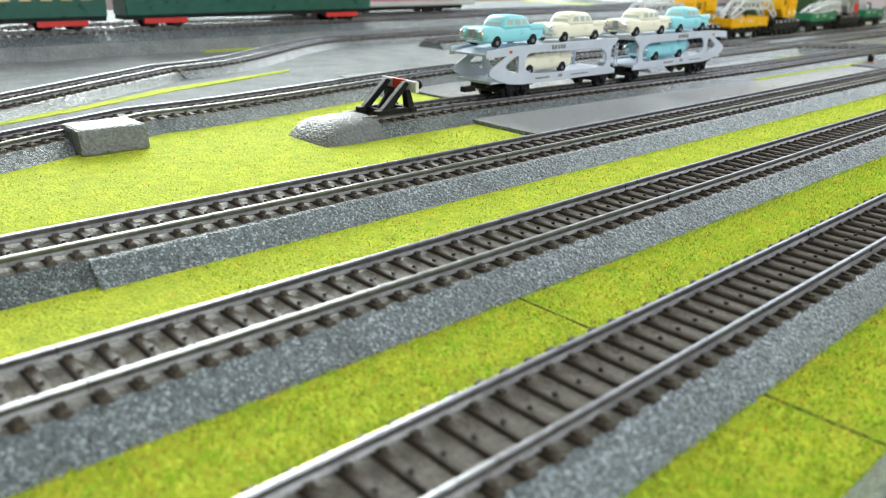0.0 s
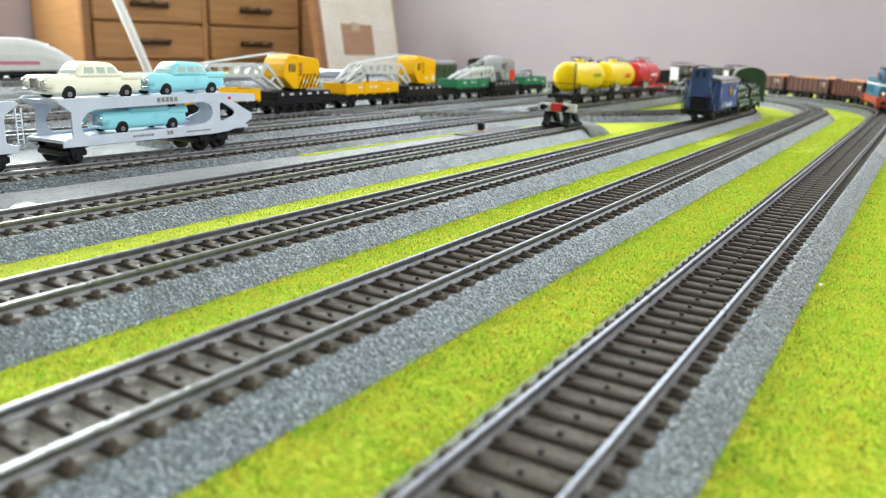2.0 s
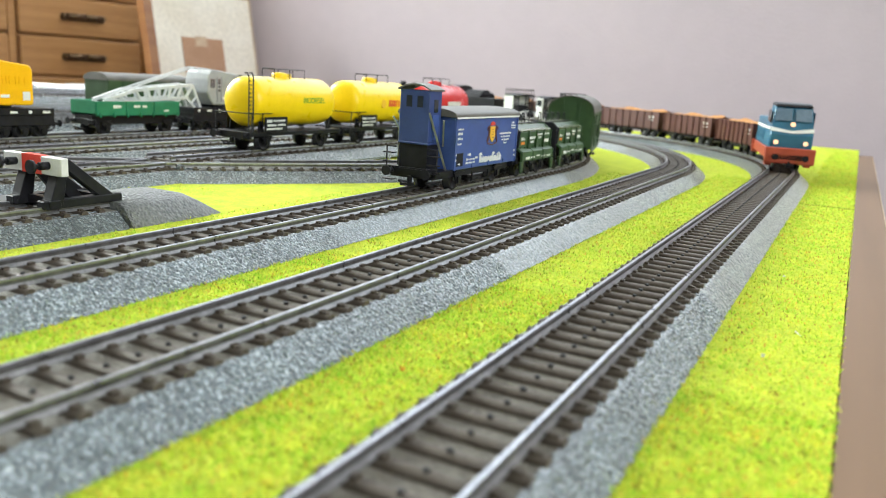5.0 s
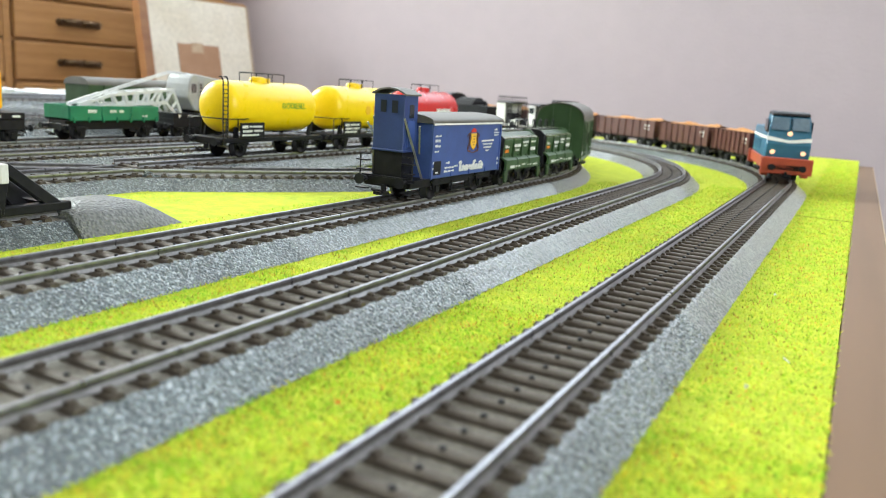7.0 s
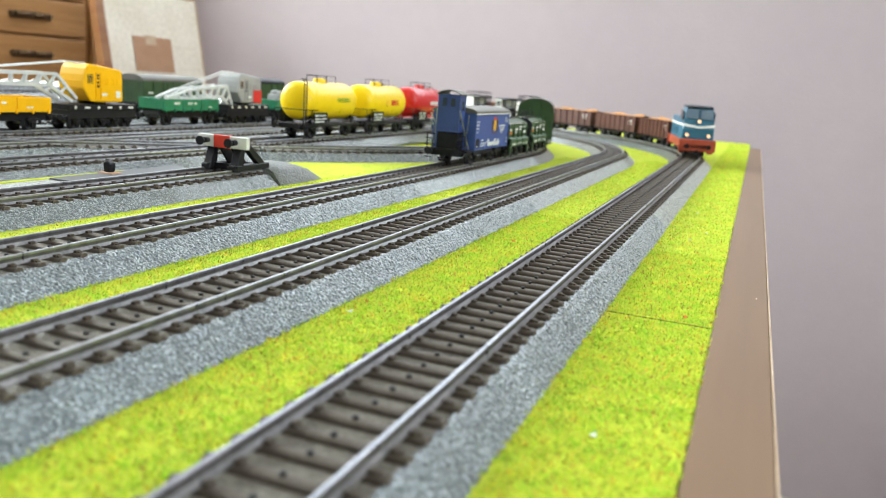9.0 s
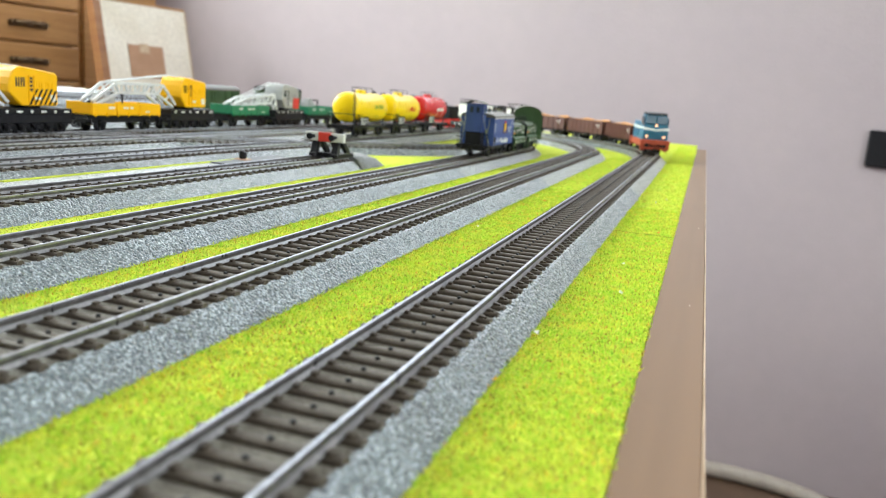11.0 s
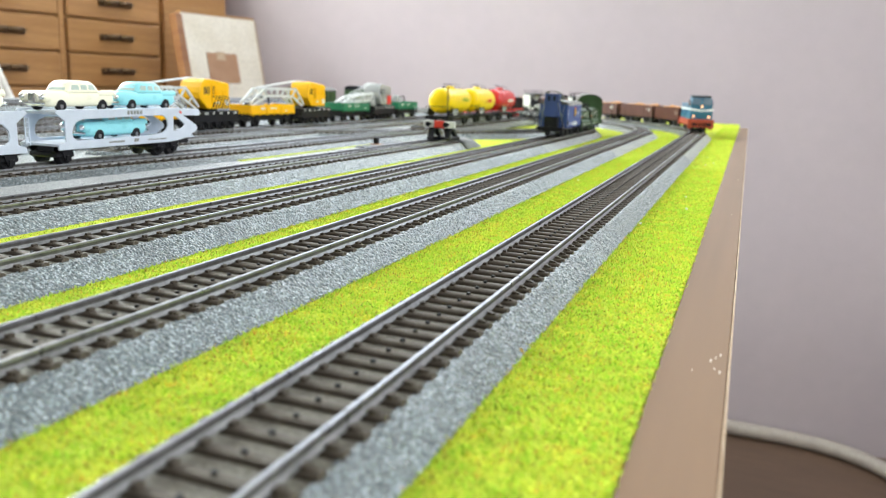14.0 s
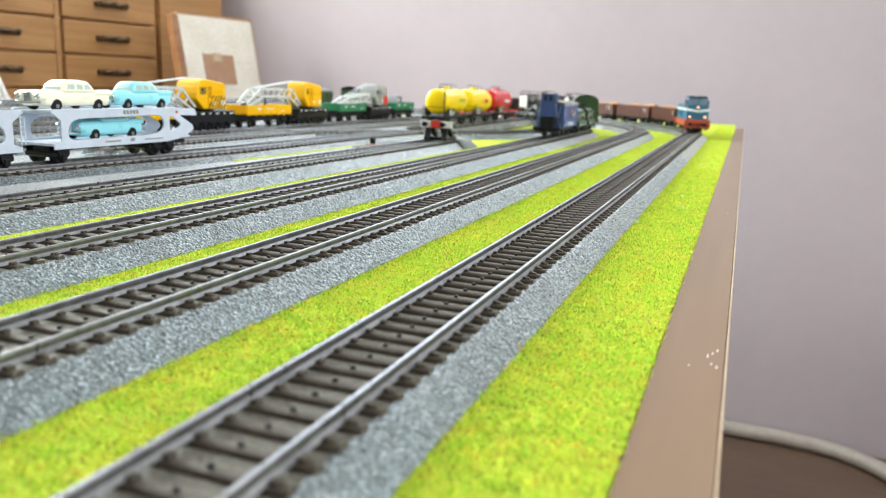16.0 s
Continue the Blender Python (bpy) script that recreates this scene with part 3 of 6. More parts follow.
LOAD = material("ochre_load", (0.42, 0.18, 0.05), 0.85, 0, (0.55, 0.27, 0.09), 500, 5, bump=0.0012, bump_scale=500)
LOCOBLUE = paint("loco_blue", (0.026, 0.122, 0.20), 0.35)
LOCORED = paint("loco_red", (0.34, 0.058, 0.028), 0.4)
COACH = paint("coach_green", (0.012, 0.085, 0.06), 0.3)
FLATGREEN = paint("flat_green", (0.012, 0.17, 0.085), 0.4)
CHROME = material("bright_chrome", (0.62, 0.62, 0.61), 0.22, 0.9, (0.75, 0.75, 0.74), 300)
STEEL = material("dull_steel", (0.32, 0.32, 0.33), 0.35, 0.9, (0.42, 0.42, 0.43), 300)
CABGREY = paint("cab_grey", (0.30, 0.31, 0.32), 0.45)
PINK = paint("pink_stripe", (0.55, 0.16, 0.26), 0.4, 1.05)
CONCRETE = material("grey_plastic_mound", (0.10, 0.108, 0.11), 0.45, 0, (0.21, 0.218, 0.22), 700, 4, (0.3, 0.7), 0.0008, 900, 0.2, kind="stones")
CARGLASS = paint("car_glazing", (0.46, 0.54, 0.50), 0.08)
PANE = material("dark_window", (0.02, 0.025, 0.03), 0.08, 0, (0.03, 0.035, 0.04), 50)
# dark pane made blue-grey, with the reflection in the glass put into its colour
CABPANE = material("cab_glazing", (0.09, 0.14, 0.19), 0.1, 0, (0.13, 0.18, 0.23), 60)
# cream pane colour stands in for yellow light in the coach windows
WARM = paint("coach_window_cream", (0.55, 0.44, 0.24), 0.3, 1.15)


def lit(name, c, strength):
    m = bpy.data.materials.new(name)
    m.use_nodes = True
    b = m.node_tree.nodes["Principled BSDF"]
    b.inputs["Base Color"].default_value = (*c, 1)
    b.inputs["Emission Color"].default_value, b.inputs["Emission Strength"].default_value = (*c, 1), strength
    return m


HEADLAMP = lit("lit_headlamp", (1.0, 0.55, 0.3), 1.3)


# ---- parts that many wagons share ----
def wheel_mesh(r, mat, name="wheel"):
    f = Form()
    f.lathe([(-1.2, 0.01), (-1.2, r * 0.78), (-1.4, r * 0.8), (-1.4, r), (0.7, r * 0.98), (0.75, r + 0.9), (1.2, r + 0.9), (1.2, 0.01)], True, 20)
    f.v = [(b, a, c) for a, b, c in f.v]
    return f.mesh(name, mat)


WHEELS = {}


def wheels(t, axles, r=5.4, mat=None):
    """Two wheels and an axle at each place along the wagon, with axle guards and springs."""
    mat = mat or BLACK
    for y in axles:
        for sx in (-1, 1):
            key = (r, mat.name)
            if key not in WHEELS:
                WHEELS[key] = wheel_mesh(r, mat)
            ob = part("wheel", WHEELS[key], mat, t)
            ob.matrix_basis = pose(sx * 8.0 * 0.001, y * 0.001, r * 0.001, 0, 0, 0 if sx < 0 else 180)
        part("axle", Form().rod((-10, y, r), (10, y, r), 0.9, 6), STEEL, t)


def guards(t, axles, r=5.4, mat=None, z=10.0):
    for y in axles:
        for sx in (-1, 1):
            f = Form()
            x = sx * 11.6
            f.prism([(y - 4.5, z), (y + 4.5, z), (y + 2.0, r - 1), (y + 1.6, r - 2.2), (y - 1.6, r - 2.2), (y - 2.0, r - 1)], x - 0.4, x + 0.4, "x")
            f.box(x - 0.2 * sx, x + 1.2 * sx, y - 1.5, y + 1.5, r - 1.6, r + 1.4)
            for k in range(4):
                f.box(x, x + 0.9 * sx, y - 5.5 + k, y + 5.5 - k, z - 1.7 + 0.42 * k, z - 1.35 + 0.42 * k)
            part("axle_guard", f, mat or BLACK, t)


def ends(t, half, z=10.0, mat=None, w=12.5):
    """Buffer beams with buffers and couplings."""
    mat = mat or BLACK
    for sy in (-1, 1):
        y = sy * half
        part("buffer_beam", Form().box(-w, w, min(y, y - sy * 1.5), max(y, y - sy * 1.5), z - 2.6, z + 1.2), mat, t, bevel=0.2)
        for sx in (-1, 1):
            f = Form().rod((sx * 10, y, z - 0.6), (sx * 10, y + sy * 3.2, z - 0.6), 1.2, 10)
            f.rod((sx * 10, y + sy * 3.2, z - 0.6), (sx * 10, y + sy * 4.8, z - 0.6), 0.7, 8)
            f.rod((sx * 10, y + sy * 4.8, z - 0.6), (sx * 10, y + sy * 5.4, z - 0.6), 2.3, 14)
            part("buffer", f, mat, t)
        f = Form().box(-2.2, 2.2, min(y, y + sy * 5.5), max(y, y + sy * 5.5), 3.6, 4.8)
        f.wire([(-2, y + sy * 4.5, 4.6), (-2, y + sy * 7.2, 6.0), (2, y + sy * 7.2, 6.0), (2, y + sy * 4.5, 4.6)], 0.45)
        f.box(-0.7, 0.7, y + min(0, sy * 2), y + max(0, sy * 2), 4.5, 7.6)
        part("coupling", f, mat, t)


def both(fn):
    """The same form on both flanks."""
    for sx in (-1, 1):
        fn(sx)


def bars(t, name, x, sx, rows, mat, thick=0.14):
    """Lines of small print on a flank: rows of (y0, y1, z, height), cut into word-long bars."""
    f, rnd = Form(), random.Random(len(rows) * 7 + int(abs(x) * 10))
    for y0, y1, z, h in rows:
        y = y0
        while y < y1 - 0.2:
            w = min(y1 - y, rnd.uniform(0.7, 2.0))
            f.box(min(x, x + sx * thick), max(x, x + sx * thick), y, y + w, z, z + h)
            y += w + 0.35
    ob = part(name, f, mat, t)
    ob["kind"] = "stuff"
    return ob


def lettering(t, name, text, x, sx, y, z, size, mat):
    """A line of raised print in the built-in font on a flank."""
    cu = bpy.data.curves.new(name, "FONT")
    cu.body, cu.size, cu.extrude, cu.align_x = text, size * 0.001, 0.00006, "CENTER"
    tmp = bpy.data.objects.new(name, cu)
    scene.collection.objects.link(tmp)
    me = bpy.data.meshes.new_from_object(tmp.evaluated_get(bpy.context.evaluated_depsgraph_get()))
    bpy.data.objects.remove(tmp)
    me.materials.clear()
    me.materials.append(mat)
    ob = new(name, me)
    ob.parent = t
    ob.matrix_basis = pose(x * 0.001, y * 0.001, z * 0.001, 90, 0, 90 * sx)
    return ob


def put(t, key, s, turn=0.0):
    """Sets a wagon with its middle at s along a track."""
    p, d = TRACKS[key].at(s)
    t.matrix_basis = pose(p.x * 0.001, p.y * 0.001, 0, 0, 0, math.degrees(math.atan2(-d.x, d.y)) + turn)
    return t


def spot(key, s, z=0.0, turn=0.0):
    p, d = TRACKS[key].at(s)
    return pose(p.x * 0.001, p.y * 0.001, z * 0.001, 0, 0, math.degrees(math.atan2(-d.x, d.y)) + turn)


def arch(hw, eaves, crown, n=16):
    """A flat round-topped outline."""
    return [(hw * math.cos(math.pi * i / n), eaves + (crown - eaves) * math.sin(math.pi * i / n) ** 0.8) for i in range(n + 1)]


# ---- green covered van ----
def covered_van():
    t = thing("covered_van", "dark green ribbed covered goods van with grey arched roof", "goods wagon", "goods train")
    L, W, z0, ze, zc = 43.0, 15.2, 9.6, 34.5, 45.0
    part("body", Form().prism([(-W, z0), (W, z0)] + arch(W, ze, zc - 0.7), -L, L), GREEN, t)
    f = Form()
    up = arch(W + 0.7, ze - 0.3, zc)
    lo = arch(W + 0.1, ze - 0.9, zc - 0.75)
    part("roof", f.prism(up + list(reversed(lo)), -L - 1.1, L + 1.1, smooth=False), ROOFGREY, t, "grey-brown arched roof")
    for sy in (-1, 1):
        for x in (-5.6, 5.6):
            part("end_post", Form().box(x - 0.6, x + 0.6, min(sy * L, sy * (L + 0.8)), max(sy * L, sy * (L + 0.8)), z0 - 1, zc - 3.2), GREEN, t)
        part("end_step", Form().wire([(-W, sy * (L + 0.3), 14), (-W, sy * (L + 2), 14), (-W, sy * (L + 2), 20), (-W, sy * (L + 0.3), 20)], 0.3), BLACK, t)

    def flank(sx):
        plank = Form().prism([(sx * (W - 0.1), 0), (sx * (W + 0.28), 0.12), (sx * (W + 0.28), 0.55), (sx * (W - 0.1), 1.2)], -L + 0.6, L - 0.6).mesh("plank", GREENLITE)
        for i in range(17):
            part("plank", plank, GREENLITE, t).matrix_basis = pose(0, 0, (z0 + 0.9 + i * 1.42) * 0.001)
        x0, x1 = sorted((sx * (W + 0.2), sx * (W + 0.95)))
        for y in (-42.3, -30.2, -19.5, -9.6, 9.6, 19.5, 30.2, 42.3):
            part("post", Form().box(x0, x1, y - 0.75, y + 0.75, z0 - 0.5, ze - 0.4), GREEN, t)
        part("eaves_rail", Form().box(x0, x1, -L, L, ze - 1.6, ze - 0.3), GREEN, t)
        part("sole_bar", Form().box(x0, x1, -L, L, z0 - 2.2, z0 + 0.4), GREEN, t)
        for ya, yb, za, zb in ((-29.5, -20.2, z0 + 0.5, ze - 2), (29.5, 20.2, z0 + 0.5, ze - 2)):
            part("brace", Form().rod((sx * (W + 0.55), ya, za), (sx * (W + 0.55), yb, zb), 0.6, 4), GREEN, t)
        for y in (-36.2, -14.5, 24.8, 36.2):
            v = Form()
            a, b, za, zb = y - 4.0, y + 4.0, 25.6, 32.6
            for q in ((a, a + 0.7, za, zb), (b - 0.7, b, za, zb), (a, b, za, za + 0.7), (a, b, zb - 0.7, zb)):
                v.box(min(sx * W, sx * (W + 0.7)), max(sx * W, sx * (W + 0.7)), *q)
            v.rod((sx * (W + 0.45), a, za), (sx * (W + 0.45), b, zb), 0.22, 4).rod((sx * (W + 0.45), b, za), (sx * (W + 0.45), a, zb), 0.22, 4)
            v.rod((sx * (W + 0.5), y - 2.6, za), (sx * (W + 0.5), y, 14.5), 0.3, 4).rod((sx * (W + 0.5), y + 2.6, za), (sx * (W + 0.5), y, 14.5), 0.3, 4)
            part("ventilator", v, GREEN, t)["kind"] = "stuff"
        d = Form().box(min(sx * (W + 0.25), sx * (W + 0.8)), max(sx * (W + 0.25), sx * (W + 0.8)), -9.0, 9.0, z0 + 0.4, ze - 1.8)
        door = part("door", d, GREENLITE, t, "sliding planked door")
        board = Form().box(min(sx * W, sx * (W + 1.0)), max(sx * W, sx * (W + 1.0)), -8.8, 8.8, 0, 0.75).mesh("plank", GREENLITE)
        for i in range(16):
            part("plank", board, GREENLITE, door).matrix_basis = pose(0, 0, (z0 + 1.0 + 1.42 * i) * 0.001)
        part("door_handle", Form().rod((sx * (W + 1.6), -8.6, 17), (sx * (W + 1.6), -8.6, 25), 0.35, 5).box(min(sx * W, sx * (W + 1.7)), max(sx * W, sx * (W + 1.7)), -8.9, -8.3, 20.5, 21.2), BLACK, door)
        f = Form().box(min(sx * W, sx * (W + 0.9)), max(sx * W, sx * (W + 0.9)), -27.5 * sx - 2.6, -27.5 * sx + 2.6, 28.3, 32.2)
        part("emblem", f, PRINT, t, "white rounded emblem plate", 0.5)
        part("emblem_field", Form().box(min(sx * W, sx * (W + 1.0)), max(sx * W, sx * (W + 1.0)), -27.5 * sx - 2.0, -27.5 * sx + 2.0, 28.8, 31.7), GREEN, t)
        bars(t, "print", sx * (W + 0.32), sx, [(-41 if sx > 0 else 31, -31 if sx > 0 else 41, 16.2, 1.1)], PRINT, 0.2)
        bars(t, "print", sx * (W + 0.35), sx, [(-40, -32, 10.8, 3.0), (-25.5, -22.5, 16.0, 1.0), (-26.5, -19.8, 13.6, 1.2), (-19, -11, 11.2, 2.0), (35, 41, 12.5, 1.0)], PRINT, 0.2)
        part("step_board", Form().box(min(sx * 12, sx * 16), max(sx * 12, sx * 16), -9, 9, 3.6, 4.2).rod((sx * 14, -7, 4), (sx * 14, -7, 9), 0.3, 4).rod((sx * 14, 7, 4), (sx * 14, 7, 9), 0.3, 4), BLACK, t)

    both(flank)
    part("underframe", Form().box(-11, 11, -L + 1, L - 1, 7.0, 9.6), BLACK, t)
    wheels(t, (-28, 28))
    guards(t, (-28, 28))
    ends(t, L + 0.2)
    return t


# ---- ballast wagon with lids ----
def ballast_wagon(label):
    t = thing("ballast_wagon", label, "goods wagon", "goods train")
    L = 23.5
    part("body", Form().prism([(-11.6, 15.6), (11.6, 15.6), (12.6, 25.2), (8.5, 28.3), (-8.5, 28.3), (-12.6, 25.2)], -L + 0.8, L - 0.8), GREEN, t)
    for sy in (-1, 1):
        # south end painted black in place of its shade, the other end stays green
        part("end_wall", Form().prism([(-12.2, 9), (12.2, 9), (13.2, 25.5), (8.8, 29.0), (-8.8, 29.0), (-13.2, 25.5)], min(sy * L, sy * (L - 1.2)), max(sy * L, sy * (L - 1.2))),
             BLACK if sy < 0 else GREEN, t, bevel=0.3)
        for sx in (-1, 1):
            part("end_rail", Form().wire([(sx * 12.5, sy * (L + 0.4), 14), (sx * 12.5, sy * (L + 2.4), 14.5), (sx * 12.5, sy * (L + 2.4), 24), (sx * 12.5, sy * (L + 0.2), 26)], 0.3), BLACK, t)

    def flank(sx):
        f = Form()
        for k in range(4):
            y0, y1 = -L + 1.2 + k * 11.4, -L + 12.2 + k * 11.4
            part("side_flap", Form().prism([(sx * 11.7, 16.0), (sx * 12.5, 16.0), (sx * 13.4, 25.0), (sx * 12.6, 25.2)], y0, y1), GREENLITE, t, bevel=0.2)
            f.box(min(sx * 12.6, sx * 13.9), max(sx * 12.6, sx * 13.9), y1 - 0.1, y1 + 0.5, 15.6, 25.4)
            for y in (y0 + 2.2, y1 - 2.2):
                f.box(min(sx * 12.2, sx * 13.0), max(sx * 12.2, sx * 13.0), y - 0.7, y + 0.7, 15.2, 16.8)
        part("flap_frame", f, GREEN, t)
        part("slide_board", Form().prism([(sx * 11.5, 16.2), (sx * 12.6, 16.2), (sx * 15.4, 14.4), (sx * 15.4, 9.4), (sx * 14.7, 9.4), (sx * 14.7, 13.8)], -L - 0.5, L + 0.5), GREENLITE, t)
        for y in (-L, -L / 3, L / 3, L):
            part("board_rib", Form().prism([(sx * 12.3, 16.5), (sx * 15.7, 14.6), (sx * 15.7, 9.2), (sx * 15.1, 9.2), (sx * 15.1, 14.0), (sx * 12.0, 15.8)], y - 0.35, y + 0.35), GREEN, t)
        for y in (-L + 0.5, L - 0.5):
            part("corner_foot", Form().prism([(y - 2.4, 9), (y + 2.4, 9), (y + 1.2, 3.2), (y - 1.2, 3.2)], min(sx * 14.6, sx * 15.5), max(sx * 14.6, sx * 15.5), "x"), GREEN, t)
        for k in range(4):
            y0, y1 = -L + 1.2 + k * 11.4, -L + 12.2 + k * 11.4
            part("lid", Form().prism([(sx * 12.9, 25.2), (sx * 0.4, 29.0), (sx * 0.4, 29.6), (sx * 13.4, 25.8)], y0, y1), LID, t, "pale shiny lid of the hopper")
        part("hinge_bar", Form().rod((sx * 4.2, -L + 1, 29.0), (sx * 4.2, L - 1, 29.0), 0.35, 5), BLACK, t)
        xs = sx * 13.1
        bars(t, "print", xs, sx, [(-L + 2.4, -L + 5.0, 20.8, 1.3), (-9.5, -1.0, 20.8, 1.5), (-7.5, -3, 18.8, 1.0), (2.0, 10.0, 22.6, 1.1), (4, 8, 20.8, 1.0), (14, 21, 22.8, 0.8)], PRINT, 0.35)
        part("white_panel", Form().box(min(xs, xs + sx * 0.3), max(xs, xs + sx * 0.3), 13.6, 20.6, 18.4, 20.2), PRINT, t)
        part("orange_panel", Form().box(min(xs, xs + sx * 0.32), max(xs, xs + sx * 0.32), -L + 2.2, -L + 6.8, 18.2, 19.8), ORANGE, t, "small orange printed panel")
        lettering(t, "speed_print", "100 km/h", xs + sx * 0.25, sx, -L + 4.6, 20.6, 1.5, PRINT)
        bars(t, "print", sx * 15.42, sx, [(-18, -12, 10.2, 1.5), (-10.5, -4.5, 10.6, 0.8), (-2, 3, 11.2, 0.8), (6, 11, 10.6, 0.8), (14, 20, 10.4, 1.0)], PRINT, 0.12)

    both(flank)
    for y in (-16.5, -5.5, 5.5, 16.5):
        for x in (-2.4, 2.4):
            part("lid_bracket", Form().wire([(x, y - 2.3, 28.4), (x, y - 1.3, 34.0), (x, y + 1.3, 34.0), (x, y + 2.3, 28.4)], 0.28, 5), BLACK, t)
    part("underframe", Form().box(-11, 11, -L, L, 7.5, 15.4), BLACK, t)
    wheels(t, (-15, 0, 15), 5.2)
    guards(t, (-15, 0, 15), 5.2)
    ends(t, L + 0.3)
    return t


# ---- blue beer wagon with brakeman's cab ----
def beer_wagon():
    t = thing("beer_wagon", "blue covered wagon with brakeman's cab and white print", "goods wagon", "goods train")
    y0, y1, W = -31.0, 40.0, 14.6
    part("body", Form().box(-W, W, y0, y1, 10.4, 34.8), BLUE, t, bevel=0.3)
    part("roof", Form().prism(arch(W + 0.9, 34.8, 38.2) + [(-W - 0.9, 34.2), (W + 0.9, 34.2)], y0 - 1.0, y1 + 1.0), ROOFGREY, t, "grey-brown low arched roof", 0.2)
    part("platform", Form().box(-W, W, y0 - 13, y0, 9.4, 10.6), BLACK, t)
    cab = part("brake_cab", Form().box(-7.6, 7.6, y0 - 12.2, y0 - 1.2, 22.5, 45.4).box(-7.9, 7.9, y0 - 12.5, y0 - 0.9, 21.7, 22.7), BLUESHADED, t, "blue raised brakeman's cab", 0.3)
    part("cab_roof", Form().prism([(-8.4, 45.2), (-4.5, 47.0), (0, 47.7), (4.5, 47.0), (8.4, 45.2), (8.4, 45.9), (4.5, 47.7), (0, 48.4), (-4.5, 47.7), (-8.4, 45.9)], y0 - 13.0, y0 - 0.2), ROOFGREY, cab, "grey gabled cab roof")
    for sx in (-1, 1):
        part("cab_window", Form().box(min(sx * 7.5, sx * 7.75), max(sx * 7.5, sx * 7.75), y0 - 8.2, y0 - 4.6, 36, 41.5), PANE, cab)
        part("cab_door", Form().box(min(sx * 7.5, sx * 7.9), max(sx * 7.5, sx * 7.9), y0 - 9.4, y0 - 3.6, 24, 35), BLUE, cab)
        part("stay", Form().rod((sx * 7.4, y0 - 11.8, 36), (sx * 12.5, y0 - 3.4, 10.6), 0.55, 5), STEEL, t)
        part("ladder_rail", Form().rod((sx * 9.6, y0 - 1.6, 21), (sx * 13.0, y0 - 8.5, 33), 0.45, 5), STEEL, t)
        part("railing", Form().wire([(sx * 13, y0 - 12.6, 10), (sx * 13, y0 - 12.6, 20), (sx * 8, y0 - 12.6, 20)], 0.35), BLACK, t)
    for x in (-4.2, 1.4):
        part("cab_window", Form().box(x, x + 2.8, y0 - 12.4, y0 - 12.1, 38, 43), PANE, cab)
    # added black block stands in for the shaded open space under the cab
    part("cab_base", Form().box(-7, 7, y0 - 11.5, y0 - 1.5, 10.6, 21.7), BLACK, t)
    for z in (5, 9, 13, 17):
        part("step", Form().box(-14, -8.5, y0 - 14.5, y0 - 11.5, z, z + 0.5).box(8.5, 14, y0 - 14.5, y0 - 11.5, z, z + 0.5), BLACK, t)

    def flank(sx):
        x = sx * W

        def slab(name, mat, d, *q):
            return part(name, Form().box(min(x, x + sx * d), max(x, x + sx * d), *q), mat, t)

        for ya, yb in ((y0, y0 + 1.0), (y1 - 1.0, y1)):
            slab("edge_strip", BLUE, 0.5, ya, yb, 10.4, 34.8)
        slab("roof_gutter", PRINT, 0.9, y0, y1, 33.6, 34.4)
        e = sx * 9.0
        xa, xb = sorted((x, x + sx * 0.35))
        part("shield", Form().prism([(e - 2.9, 29.4), (e + 2.9, 29.4), (e + 2.5, 27.5), (e + 3.0, 25), (e + 2.0, 23.0), (e, 21.8), (e - 2.0, 23.0), (e - 3.0, 25), (e - 2.5, 27.5)], xa, xb, "x"), GOLD, t, "golden shield emblem")
        xm = x + sx * 0.16
        for k in range(4):
            z = 28.2 - k * 1.35
            slab("shield_mark", BROWNPRINT, 0.42, e - 1.2 + 0.2 * (k % 2), e + 1.2 - 0.2 * (k % 3), z - 0.3, z)
        f = Form()
        for s in (-1, 1):
            f.wire([(xm, e + s * 3.0, 30.0), (xm, e + s * 5.2, 29.2), (xm, e + s * 4.4, 27.4), (xm, e + s * 4.6, 25), (xm, e + s * 5.8, 22.6), (xm, e + s * 5.2, 21.2), (xm, e + s * 3.0, 21.6)], 0.24, 4)
            f.wire([(xm, e + s * 3.6, 29.4), (xm, e + s * 3.7, 25), (xm, e + s * 4.6, 22.4)], 0.22, 4)
            f.wire([(xm, e + s * 5.2, 29.2), (xm, e + s * 6.4, 28.4), (xm, e + s * 5.8, 27.6)], 0.16, 4)
        f.wire([(xm, e - 5.2, 21.2), (xm, e, 20.4), (xm, e + 5.2, 21.2)], 0.3, 4)
        part("emblem_scroll", f, BROWNPRINT, t, "brown scroll work round the shield")
        part("crown", Form().prism([(e - 2.6, 29.9), (e + 2.6, 29.9), (e + 2.2, 31.2), (e, 31.9), (e - 2.2, 31.2)], min(x, x + sx * 0.3), max(x, x + sx * 0.3), "x"), REDPRINT, t, "small red crown")

        def words(a, b, z, h, seed, name="print"):
            """A line of print too small to read: a run of small strokes."""
            g, f, y = random.Random(seed), Form(), a
            while y < b - 0.3:
                w = g.choice((0.35, 0.5, 0.7))
                lo, hi = g.choice((0, 0, 0.15)), g.choice((0.72, 0.85, 1.0))
                ya, yb = sorted((sx * y, sx * min(b, y + w)))
                f.box(min(x, x + sx * 0.18), max(x, x + sx * 0.18), ya, yb, z + lo * h, z + hi * h)
                y += w + g.choice((0.1, 0.15, 0.15, 0.6))
            part(name, f, PRINT, t)

